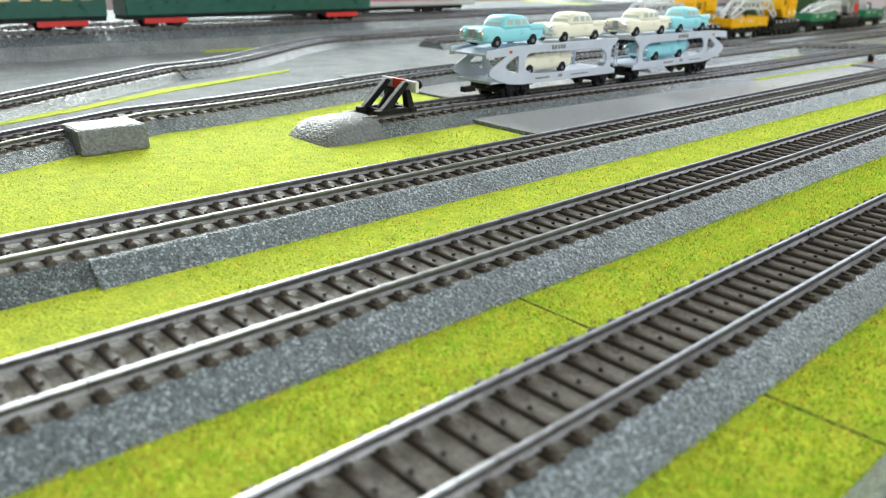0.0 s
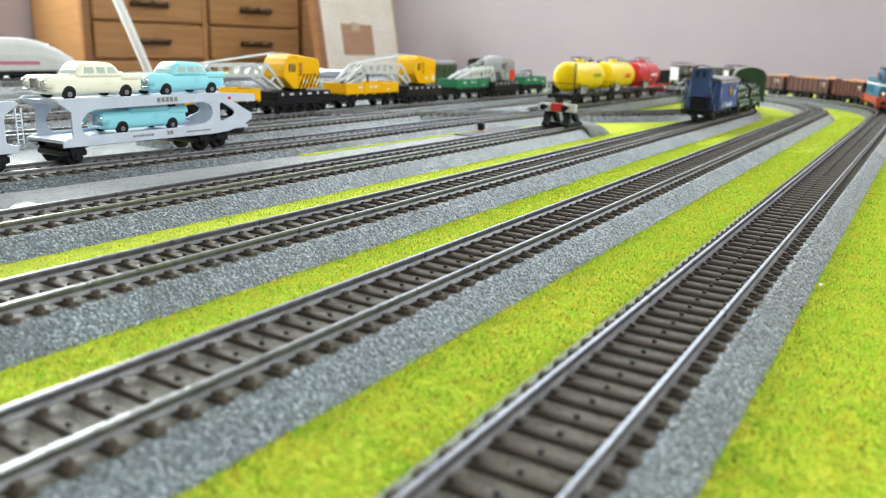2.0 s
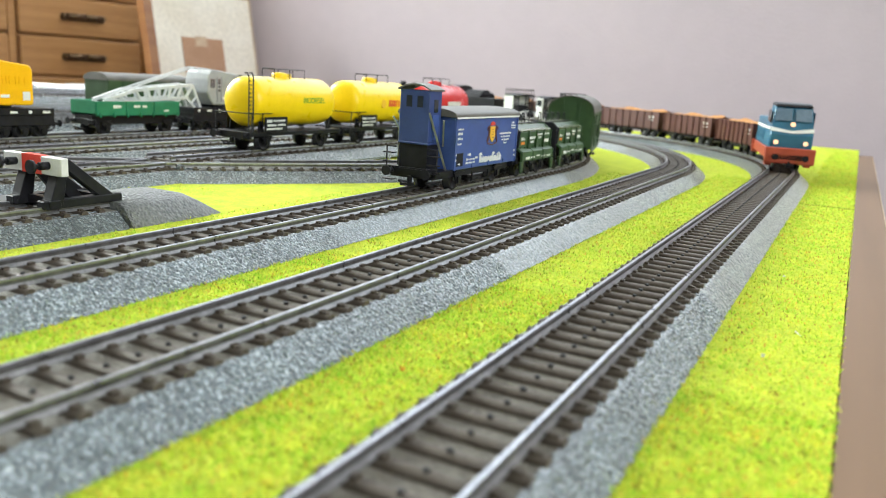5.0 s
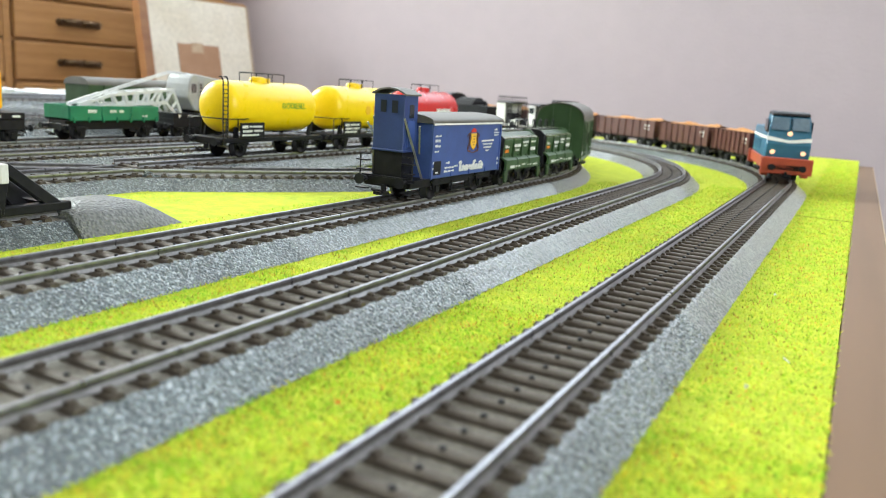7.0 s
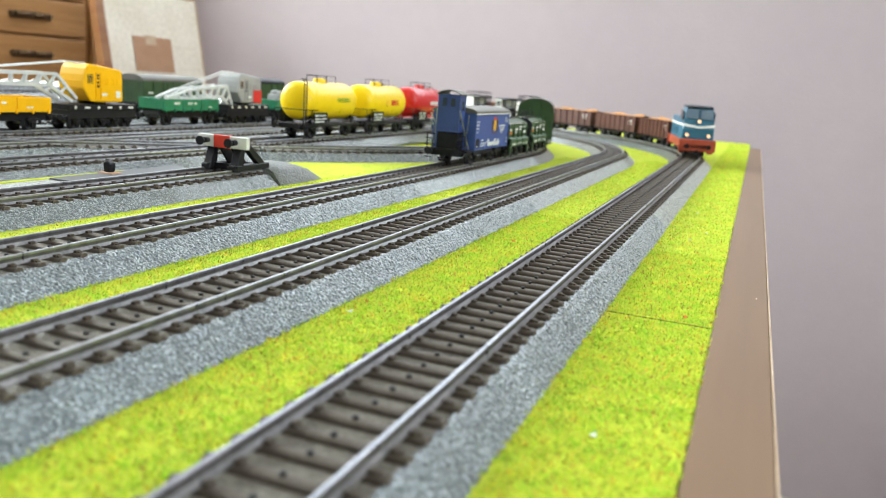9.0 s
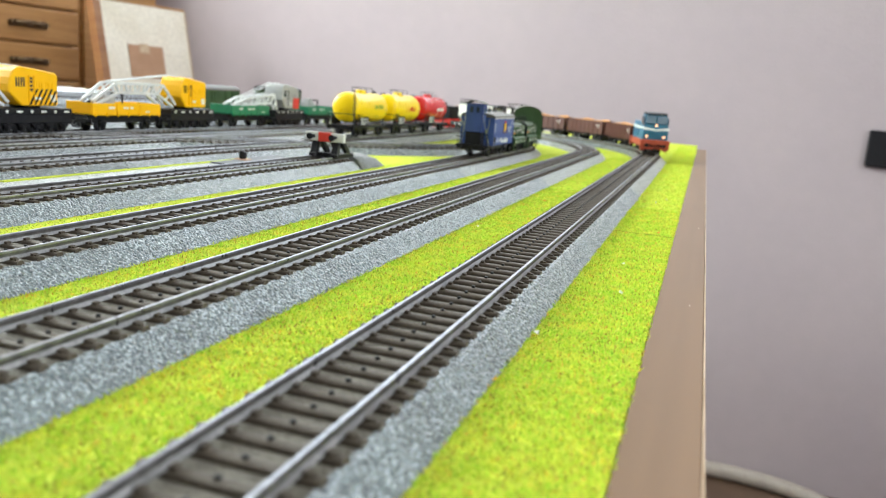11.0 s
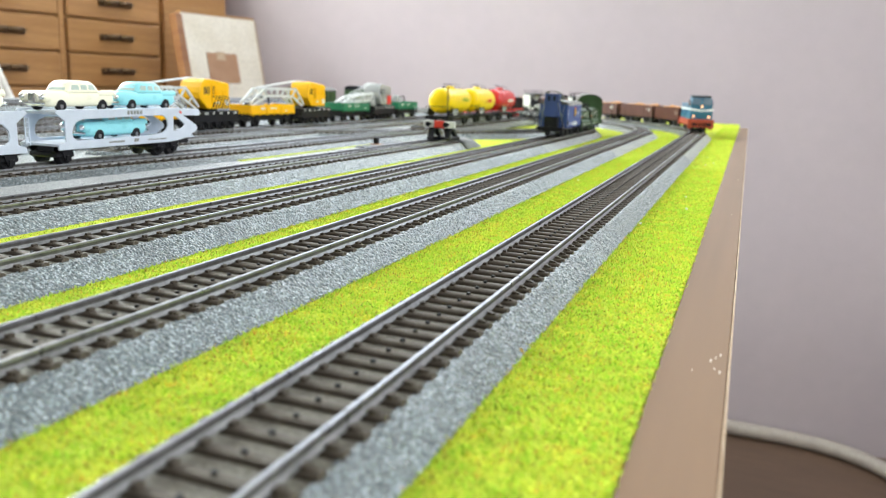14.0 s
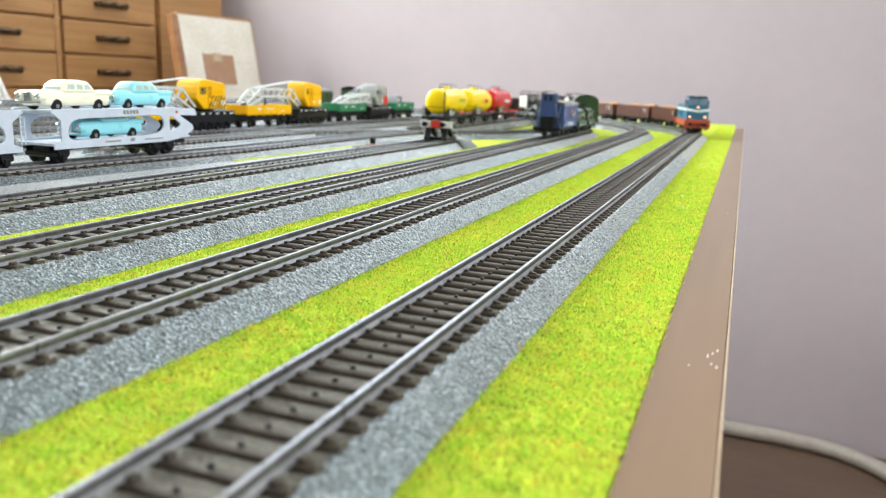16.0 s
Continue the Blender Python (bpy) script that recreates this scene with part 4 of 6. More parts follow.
        rows = ((18.2, 32.5, 25.2, 0.9), (19.8, 31, 23.6, 0.9), (20.8, 29.8, 22.0, 0.9), (23.4, 27, 20.4, 0.9), (32.5, 36, 30.4, 1.0), (32.2, 38.6, 29.0, 0.7), (32.5, 37.5, 27.8, 0.7),
                (-28, -23, 28.4, 0.9), (-28, -23.6, 26.2, 1.4), (-28, -23, 24.0, 1.2), (-28, -24, 21.8, 0.9), (-17, -13.6, 16.2, 1.3), (-18, -9.4, 14.2, 1.0), (-18.6, -9, 12.6, 0.9), (-8.8, -5.2, 14.6, 0.9),
                (-30.2, -28.6, 16.8, 1.0), (-30.2, -28.6, 14.4, 1.0), (37.6, 39.4, 15.6, 1.3), (37.6, 39.4, 13.2, 1.3), (-26.8, -24, 12.6, 0.8))
        for k, (a, b, z, h) in enumerate(rows):
            words(a, b, z, h, k)
        slab("black_panel", BLACK, 0.14, *sorted((sx * -28.2, sx * -21.8)), 12.0, 18.0)
        g, f, y = random.Random(8), Form(), -4.0
        while y < 20:
            tall = abs(y + 3) < 1.2 or abs(y - 11) < 1.0
            h = 4.6 if tall else g.choice((2.9, 3.1, 3.4))
            w = g.choice((0.75, 0.85, 1.0))
            q = [(y, 12.6), (y + w * 0.5, 12.1), (y + w, 12.6), (y + w, 12.1 + h - 0.5), (y + w * 0.55, 12.1 + h), (y, 12.1 + h - 0.6)]
            f.prism([(sx * u, z) for u, z in q], min(x, x + sx * 0.26), max(x, x + sx * 0.26), "x")
            zt = g.choice((12.3, 13.6, 14.2))
            f.prism([(sx * u, z) for u, z in [(y + w, zt), (y + w + 0.5, zt + 0.3), (y + w + 0.5, zt + 0.9), (y + w, zt + 0.7)]], min(x, x + sx * 0.26), max(x, x + sx * 0.26), "x")
            y += w + g.choice((0.32, 0.4, 0.62))
        for yy, zz in ((-3.6, 16.6), (11.2, 16.4), (17.6, 15.8)):
            f.wire([(xm, sx * yy, zz - 1.4), (xm, sx * (yy - 0.9), zz - 0.2), (xm, sx * (yy + 0.9), zz + 0.3), (xm, sx * (yy + 2.0), zz - 0.4)], 0.35, 5)
        part("name_print", f, PRINT, t, "bold white ornate print")["kind"] = "stuff"
        for y in (-12, 6, 24):
            slab("strap", BLUE, 0.45, y - 0.25, y + 0.25, 10.6, 13)

    both(flank)
    part("underframe", Form().box(-11, 11, y0 - 12, y1 - 1, 6.6, 10.2), BLACK, t)
    for x in (-11.8, 11.8):
        part("brake_gear", Form().box(x - 0.6, x + 0.6, -6, 14, 3.2, 3.9).rod((x, -5, 3.5), (x, -5, 8), 0.4, 4).rod((x, 13, 3.5), (x, 13, 8), 0.4, 4), BLACK, t)
    wheels(t, (-20, 24))
    guards(t, (-20, 24))
    ends(t, 43.5)
    return t


# ---- flat wagon and the old delivery vans it carries ----
def flat_wagon():
    t = thing("flat_wagon", "black flat wagon with grey deck and small white print", "goods wagon", "goods train")
    L = 31.0
    part("deck", Form().box(-14.2, 14.2, -L, L, 10.2, 11.4), GREY, t, "grey plank deck", 0.2)
    f = Form()
    for k in range(15):
        y = -L + 3.5 + k * 4.0
        f.box(-14.0, 14.0, y, y + 0.25, 11.35, 11.5)
    part("deck_joints", f, BLACK, t)

    def flank(sx):
        x0, x1 = sorted((sx * 13.6, sx * 14.8))
        part("sole_bar", Form().box(x0, x1, -L, L, 6.8, 10.8), BLACK, t, bevel=0.2)
        for y in (-24, -12, 0, 12, 24):
            part("stake_pocket", Form().box(min(sx * 14.8, sx * 15.6), max(sx * 14.8, sx * 15.6), y - 0.8, y + 0.8, 7.2, 10.6), BLACK, t)
        bars(t, "print", sx * 14.8, sx, [(-29, -26, 8.2, 1.6), (-22, -14, 8.6, 1.0), (-9, -2, 8.6, 0.9), (4, 9, 8.6, 0.9), (16, 22, 8.6, 0.9)], PRINT, 0.15)

    both(flank)
    part("underframe", Form().box(-10, 10, -L, L, 6.4, 10.1), BLACK, t)
    for sy in (-1, 1):
        part("end_stop", Form().box(-13, 13, min(sy * L, sy * (L - 1)), max(sy * L, sy * (L - 1)), 11.4, 12.6), BLACK, t)
    wheels(t, (-20, 20))
    guards(t, (-20, 20))
    ends(t, L + 0.2)
    return t


def delivery_van(label, rack=True, windows=False):
    """Bonnet towards -y, box body towards +y; it stands on z = 0."""
    t = thing("vintage_van", label, "model car", "vintage vans on flat wagons")
    part("chassis", Form().box(-5.0, 5.0, -21, 19, 5.0, 6.4), OFFWHITE, t)
    part("bonnet", Form().prism([(-3.4, 6.4), (3.4, 6.4), (3.6, 11.2), (2.6, 12.6), (-2.6, 12.6), (-3.6, 11.2)], -19.5, -10), OFFWHITE if not windows else BLACK, t, bevel=0.3)
    part("radiator", Form().box(-3.3, 3.3, -20.6, -19.4, 6.2, 12.4), BLACK, t, bevel=0.3)
    for sx in (-1, 1):
        part("headlamp", Form().rod((sx * 5.0, -19.8, 11.4), (sx * 5.0, -17.6, 11.4), 1.5, 12), STEEL, t)
        pts = [(-21.5, 6.5), (-20, 9.6), (-16.5, 10.8), (-13, 9.4), (-9.5, 5.2), (2, 4.8), (2, 5.6), (-9.2, 6.0), (-12.6, 10.2), (-16.5, 11.6), (-20.5, 10.3), (-22.2, 6.6)]
        part("mudguard", Form().prism(pts, min(sx * 4.6, sx * 9.4), max(sx * 4.6, sx * 9.4), "x"), OFFWHITE, t)
        part("rear_mudguard", Form().prism([(5.5, 5), (7, 9.6), (11.5, 11.6), (16, 9.6), (17.5, 5), (16.6, 5), (15.2, 9.0), (11.5, 10.8), (7.8, 9.0), (6.4, 5)], min(sx * 6.8, sx * 9.6), max(sx * 6.8, sx * 9.6), "x"), OFFWHITE, t)
        for y in (-16, 11.5):
            w = Form()
            w.lathe([(-0.8, 3.9), (-0.8, 5.4), (0.8, 5.4), (0.8, 3.9), (-0.8, 3.9)], True, 18)
            w.v = [(b, a, c) for a, b, c in w.v]
            for k in range(5):
                u = math.pi * k / 5
                w.rod((0, -4.2 * math.cos(u), -4.2 * math.sin(u)), (0, 4.2 * math.cos(u), 4.2 * math.sin(u)), 0.32, 4)
            w.rod((-1.1, 0, 0), (1.1, 0, 0), 1.0, 8)
            ob = part("wheel", w, BLACK, t)
            ob.matrix_basis = pose(sx * 0.0078, y * 0.001, 0.0054)
    f = Form()
    for sx in (-1, 1):
        x0, x1 = sorted((sx * 7.9, sx * 8.7))
        for y in (-9.6, -5.2, -1.2):
            f.box(x0, x1, y, y + 0.9, 6.4, 27)
        f.box(x0, x1, -9.6, 0, 6.4, 13.2)
        f.box(x0, x1, -9.6, 0, 19.2, 20.2)
    f.box(-8.7, 8.7, -10.2, -9.4, 6.4, 14.0)
    for x in (-8.7, -0.4, 7.9):
        f.box(x, x + 0.8, -10.2, -9.4, 13.5, 27)
    f.box(-8.7, 8.7, -10.2, -9.4, 19.4, 20.2)
    part("cab_frame", f, BLACK, t, "black open cab framework")
    part("seat", Form().box(-7, 7, -5, 0, 8, 12).box(-7, 7, -1.4, 0, 11, 18), BLACK, t)
    part("steering_wheel", Form().rod((-3, -8.6, 14.2), (-3, -8.0, 14.8), 2.2, 12), BLACK, t)
    part("box_body", Form().prism([(-9.0, 8.2), (9.0, 8.2), (9.4, 11), (9.4, 27.2), (-9.4, 27.2), (-9.4, 11)], 0.2, 19.5), OFFWHITE, t, "white panelled box body", 0.3)
    for sx in (-1, 1):
        x0, x1 = sorted((sx * 9.3, sx * 9.8))
        part("waist_strip", Form().box(x0, x1, 0.4, 19.4, 17.4, 18.2).box(x0, x1, 0.4, 19.4, 25.6, 26.2), OFFWHITE, t)
        if windows:
            for y in (3, 8, 13):
                part("side_window", Form().box(x0, x1, y, y + 3.4, 19.5, 25), PANE, t)
    part("roof", Form().prism(arch(9.8, 27.2, 29.0, 10) + [(-9.8, 26.9), (9.8, 26.9)], -12.4, 20.2), BLACK, t, "black cab and body roof")
    if rack:
        f = Form()
        for sx in (-1, 1):
            f.wire([(sx * 8.4, -9.5, 33.2), (sx * 8.4, 18.5, 33.2)], 0.45)
            for y in (-9.5, -4, 1.5, 7, 12.5, 18.5):
                f.rod((sx * 8.4, y, 28), (sx * 8.4, y, 33.2), 0.35, 5)
        for y in (-9.5, 4, 18.5):
            f.rod((-8.4, y, 33.2), (8.4, y, 33.2), 0.45, 5)
        part("roof_rack", f, BLACK, t, "black roof rack")
    return t


# ---- steam engine with tender ----
def steam_engine(label, red=True):
    t = thing("steam_engine", label, "locomotive", "goods train")
    wr = WHEELRED if red else BLACK
    part("boiler", Form().lathe([(-20, 0.01), (-20, 10.2), (48, 9.8), (66, 9.8), (68, 9.0), (69.5, 6.5), (70, 0.01)], True, 24).moved(Matrix.Translation((0, 0, 29))), BLACK, t)
    part("smokebox_door", Form().rod((0, 69.5, 29), (0, 71.2, 29), 6.6, 18), BLACK, t)
    part("chimney", Form().rod((0, 60, 37), (0, 60, 45), 3.4, 14, 3.8), BLACK, t)
    for y, r, h in ((40, 5.0, 44), (22, 4.4, 43.5), (8, 3.6, 42.5)):
        part("steam_dome", Form().lathe([(36, r), (h - 3, r), (h - 1, r * 0.8), (h, r * 0.3), (h, 0.01)], False, 14).moved(Matrix.Translation((0, y, 0))), BLACK, t)
    part("cab", Form().box(-14.6, 14.6, -38, -20, 15, 38).box(-14.6, 14.6, -40, -38, 15, 26), BLACK, t, bevel=0.4)
    part("cab_roof", Form().prism(arch(15.4, 37.6, 45) + [(-15.4, 37), (15.4, 37)], -41, -18), BLACK, t)
    for sx in (-1, 1):
        part("cab_window", Form().box(min(sx * 14.5, sx * 14.8), max(sx * 14.5, sx * 14.8), -35, -25, 29, 35.5), PANE, t)
        part("running_board", Form().box(min(sx * 9, sx * 15), max(sx * 9, sx * 15), -20, 70, 17, 18), BLACK, t)
        part("cylinder", Form().rod((sx * 12.4, 46, 8.6), (sx * 12.4, 62, 8.6), 4.4, 14), BLACK, t)
        part("connecting_rod", Form().box(min(sx * 10.6, sx * 11.5), max(sx * 10.6, sx * 11.5), -14, 46, 7.2, 8.8), STEEL, t)
        part("smoke_deflector", Form().box(min(sx * 12.6, sx * 13.2), max(sx * 12.6, sx * 13.2), 52, 69, 20, 38), BLACK, t)
        part("lamp", Form().rod((sx * 9, 71.5, 15), (sx * 9, 73.2, 15), 1.6, 12), STEEL, t)
    part("main_frame", Form().box(-6, 6, -38, 70, 6, 17), wr, t, "red main frame")
    part("buffer_beam", Form().box(-14, 14, 70, 72, 8, 15), wr, t, "red buffer beam")
    wheels(t, (-14, 4, 22, 40), 8.2, wr)
    wheels(t, (60,), 5.0, wr)
    part("tender_body", Form().box(-14.8, 14.8, -96, -44, 14, 33).prism([(-14.8, 33), (14.8, 33), (10, 38), (-10, 38)], -74, -46), BLACK, t, bevel=0.5)
    part("coal", Form().prism([(-9.5, 36), (9.5, 36), (4, 41), (-5, 40.4)], -72, -48), BLACK, t)
    part("tender_frame", Form().box(-11, 11, -96, -44, 8, 14), wr, t, "red tender frame")
    wheels(t, (-88, -76, -64, -52), 5.4, wr)
    for sx in (-1, 1):
        part("tender_bogie", Form().box(min(sx * 10.6, sx * 12), max(sx * 10.6, sx * 12), -93, -71, 4, 9).box(min(sx * 10.6, sx * 12), max(sx * 10.6, sx * 12), -69, -47, 4, 9), wr, t)
        part("buffer", Form().rod((sx * 10, -96, 10), (sx * 10, -101, 10), 1.4, 10).rod((sx * 10, -101, 10), (sx * 10, -101.8, 10), 2.4, 12), BLACK, t)
        part("buffer", Form().rod((sx * 10, 72, 11), (sx * 10, 77, 11), 1.4, 10).rod((sx * 10, 77, 11), (sx * 10, 77.8, 11), 2.4, 12), BLACK, t)
    part("tender_beam", Form().box(-14, 14, -97.5, -96, 7, 14), wr, t)
    return t


# ---- tank wagons ----
def tank_wagon(label, mat, print_kind):
    t = thing("tank_wagon", label, "tank wagon", "tank train")
    L = 38.0
    cap = [(0.01, -0.9), (5, -0.6), (9.4, 0.2), (11.8, 1.4), (13.2, 2.8), (13.9, 4.4), (14.2, 6.4)]
    prof = [(-L + a, r) for r, a in cap] + [(L - a, r) for r, a in reversed(cap)]
    part("barrel", Form().lathe(prof, True, 40).moved(Matrix.Translation((0, 0, 27.6))), mat, t)
    part("dome", Form().lathe([(38, 6.0), (43.0, 6.0), (44.2, 5.4), (44.6, 3.6), (44.7, 0.01)], False, 18).moved(Matrix.Diagonal((0.8, 0.8, 1, 1))).moved(Matrix.Translation((0, -3, 0))).rod((0, 4.6, 39), (0, 4.6, 44), 2.2, 12), mat, t)
    f = Form()
    for sx in (-4.5, 4.5):
        f.wire([(sx, -13, 40), (sx, -13, 46.6), (sx, 15, 46.6), (sx, 15, 40)], 0.28)
        f.rod((sx, 1, 40), (sx, 1, 46.6), 0.35, 5)
    f.rod((-4.5, -13, 46.6), (4.5, -13, 46.6), 0.4, 5)
    part("walkway_rail", f, BLACK, t)
    part("walkway", Form().box(-4.6, 4.6, -13, 15, 40.2, 40.8), BLACK, t)
    for sx in (-1, 1):
        if print_kind == "text" and sx > 0:
            f = Form()
            for y in (-43.4, -39.8):
                f.wire([(12.6, y, 11), (12.6, y, 41), (11.6, y, 43.6), (9.6, y, 43.6)], 0.4)
            for z in range(13):
                f.rod((12.6, -43.4, 13 + z * 2.2), (12.6, -39.8, 13 + z * 2.2), 0.3, 4)
            part("ladder", f, BLACK, t)
        part("platform_rail", Form().wire([(sx * 13.5, -42, 12), (sx * 13.5, -42, 21.5), (0, -42, 21.5)], 0.35).rod((sx * 13.5, -33, 12), (sx * 13.5, -33, 21.5), 0.35, 4)
             .rod((sx * 13.5, -42, 21.5), (sx * 13.5, -25, 21.5), 0.35, 4), BLACK, t)
        x0, x1 = sorted((sx * 14.4, sx * 15.2))
        part("data_board", Form().box(x0, x1, -32.5, -13.5, 11.4, 19.6), BLACK, t)
        bars(t, "print", sx * 15.2, sx, [(-31.4, -27.0, 16.6, 1.6), (-25.6, -15, 17.0, 1.0), (-31.0, -23.6, 14.4, 1.2), (-22, -15.2, 14.6, 1.0), (-31.4, -18, 12.4, 1.0)], PRINT, 0.12)
        for ys in (-32, 32):
            part("saddle", Form().prism([(ys - 2, 11), (ys + 2, 11), (ys + 1, 17), (ys - 1, 17)], x0 - sx * 4, x1 - sx * 4, "x"), BLACK, t)
        if print_kind == "text":
            lettering(t, "side_print", "BIODIESEL", sx * 14.3, sx, sx * 13, 27.5, 4.6, GREENPRINT)
        elif print_kind == "red":
            f = Form()
            for k, w in enumerate((2.0, 2.2, 2.0, 1.2, 1.2)):
                y = sx * (4 + 3.1 * k)
                f.box(min(sx * 13.9, sx * 14.45), max(sx * 13.9, sx * 14.45), y - w / 2, y + w / 2, 25.2, 29.6)
            part("side_print", f, REDPRINT, t, "bold red print")
            part("emblem", Form().rod((sx * 13.6, sx * -4, 27), (sx * 14.5, sx * -4, 27), 3.0, 16), GOLD, t, "round gold emblem")
        else:
            f = Form()
            for k in range(9):
                y = sx * (-2 + 2.5 * k)
                f.box(min(sx * 13.9, sx * 14.45), max(sx * 13.9, sx * 14.45), y - 0.95, y + 0.95, 25.6, 28.8)
            part("side_print", f, PRINT, t, "bold white print")
    part("underframe", Form().box(-13, 13, -42, 42, 8.6, 11.2), BLACK, t, bevel=0.3)
    wheels(t, (-27, 27))
    guards(t, (-27, 27), z=9.0)
    ends(t, 42.4)
    return t


# ---- crane wagons and their match wagons ----
def crane_wagon(label, mat, stripes, nose, jib=((-40, 41.5, 33.0), (-103, 41.0, 33.5), (-127, 26.0, 23.0))):
    t = thing("crane_wagon", label, "crane wagon", "crane train")
    part("chassis", Form().box(-12.6, 12.6, -34, 34, 8.5, 15.0).box(-13, 13, -34, 34, 15.0, 19.4), BLACK, t, bevel=0.3)
    for sx in (-1, 1):
        for k in range(6):
            y = -28 + k * 11.2
            if k % 2:
                f = Form().box(min(sx * 13.0, sx * 13.2), max(sx * 13.0, sx * 13.2), y - 2.4, y + 2.6, 16.4, 17.8)
            else:
                f = Form().rod((sx * 13.0, y, 17.2), (sx * 13.2, y, 17.2), 1.2, 12)
            part("white_mark", f, PRINT, t)
    part("turntable", Form().rod((0, 0, 19.4), (0, 0, 21.6), 10.5, 24), BLACK, t)
    side = [(-15, 21.5), (19, 21.5), (20, 22.8), (20, 43.6), (19.2, 45.6), (17.2, 46.8), (-4, 49.4), (-15, 50.2), (-20, 49.2), (-24, 46.6), (-27, 42), (-28.6, 37), (-28.6, 31.5)]
    side = [(y if y > -9 else -9 + (y + 9) * nose, z) for y, z in side]
    cab = part("crane_cab", Form().prism(side, -12.8, 12.8, "x"), mat, t, bevel=1.6)
    for sx in (-1, 1):
        x0, x1 = sorted((sx * 12.75, sx * 12.95))
        for y in (-21.6, -18.9, -16.2, -13.5):
            y = -9 + (y + 9) * nose
            part("cab_window", Form().box(x0, x1, y, y + 1.6 * nose, 35.5, 42.5), PANE, cab)
        for y in (-0.6, 1.6, 3.8, 8.0, 10.2, 14.0):
            part("vent", Form().box(min(sx * 12.7, sx * 13.1), max(sx * 12.7, sx * 13.1), y, y + 1.3, 34.5, 39.5), mat, cab)
        for y in (-8.2, -3.4):
            part("door_frame", Form().box(min(sx * 12.7, sx * 13.6), max(sx * 12.7, sx * 13.6), y, y + 0.7, 24, 44), mat, cab)
        for z in (32.6, 35.6, 38.6, 41.0):
            part("door_grille", Form().box(x0, x1, -6.8, -4.2, z, z + 1.7), PANE, cab)
        part("white_panel", Form().box(x0, x1, 12.5, 17.5, 24.6, 30), PRINT, cab)
        part("white_print", Form().box(x0, x1, -2.5, 3.5, 26.2, 28.2), PRINT, cab)
        if stripes:
            for k in range(6):
                y = -8.0 + k * 4.6
                h = min(12.0, (17.6 - y) * 1.5)
                q = [(y, 22.2), (y + 1.9, 22.2), (y + 1.9 + h * 0.6, 22.2 + h), (y + h * 0.6, 22.2 + h)]
                part("hazard_stripe", Form().prism(q, x0 - 0.02, x1 + 0.02, "x"), BLACK, cab, "black diagonal hazard stripe")
    part("cab_roof_box", Form().prism([(2, 46), (14, 45), (14, 47.6), (2, 49.2)], -5, 5, "x"), mat, cab)
    (ky, k1, k2), (fy, f1, f2), (ty, t1, t2) = jib
    for sx in (-1, 1):
        x = sx * 7.5
        top = [Vector((x, -22, k1 - 18)), Vector((x, ky, k1)), Vector((x, fy, f1)), Vector((x * 0.8, ty, t1))]
        low = [Vector((x, -26, k1 - 20)), Vector((x, ky - 7, k2)), Vector((x, fy + 5, f2)), Vector((x * 0.8, ty + 3, t2))]
        f = Form()
        for q in (top, low):
            for a, c in zip(q, q[1:]):
                f.box(-0.9, 0.9, 0, (c - a).length, -1.1, 1.1, Matrix.Translation(a) @ (c - a).to_track_quat("Y", "Z").to_matrix().to_4x4())
        n = 5
        for k in range(n + 1):
            f.rod(top[1].lerp(top[2], k / n), low[1].lerp(low[2], k / n), 1.25, 5)
        f.rod(top[2].lerp(top[3], 0.5), low[2].lerp(low[3], 0.5), 1.1, 5).rod(top[3], low[3], 1.1, 5).rod(top[0].lerp(top[1], 0.5), low[0].lerp(low[1], 0.5), 1.0, 5)
        part("jib_girder", f, JIB, t, "silver lattice jib")
    for k in range(6):
        c = Vector((0, ky, k1)).lerp(Vector((0, fy, f1)), k / 5)
        part("jib_cross_tie", Form().rod((-7.5, c.y, c.z), (7.5, c.y, c.z), 0.7, 5), JIB, t)
    for x in (-3, 3):
        part("hoist_stay", Form().wire([(x, -8, 50), (x, -24, 51), (x, fy, f1 + 1.5), (x, ty, t1 + 1)], 0.6, 5), JIB, t)
    part("hook_block", Form().rod((0, ty + 1, 14.6), (0, ty + 1, t1), 1.8, 10), BLACK, t)
    wheels(t, (-26, -13, 0, 13, 26), 5.0)
    guards(t, (-26, -13, 0, 13, 26), 5.0, z=8.6)
    ends(t, 34.3)
    return t


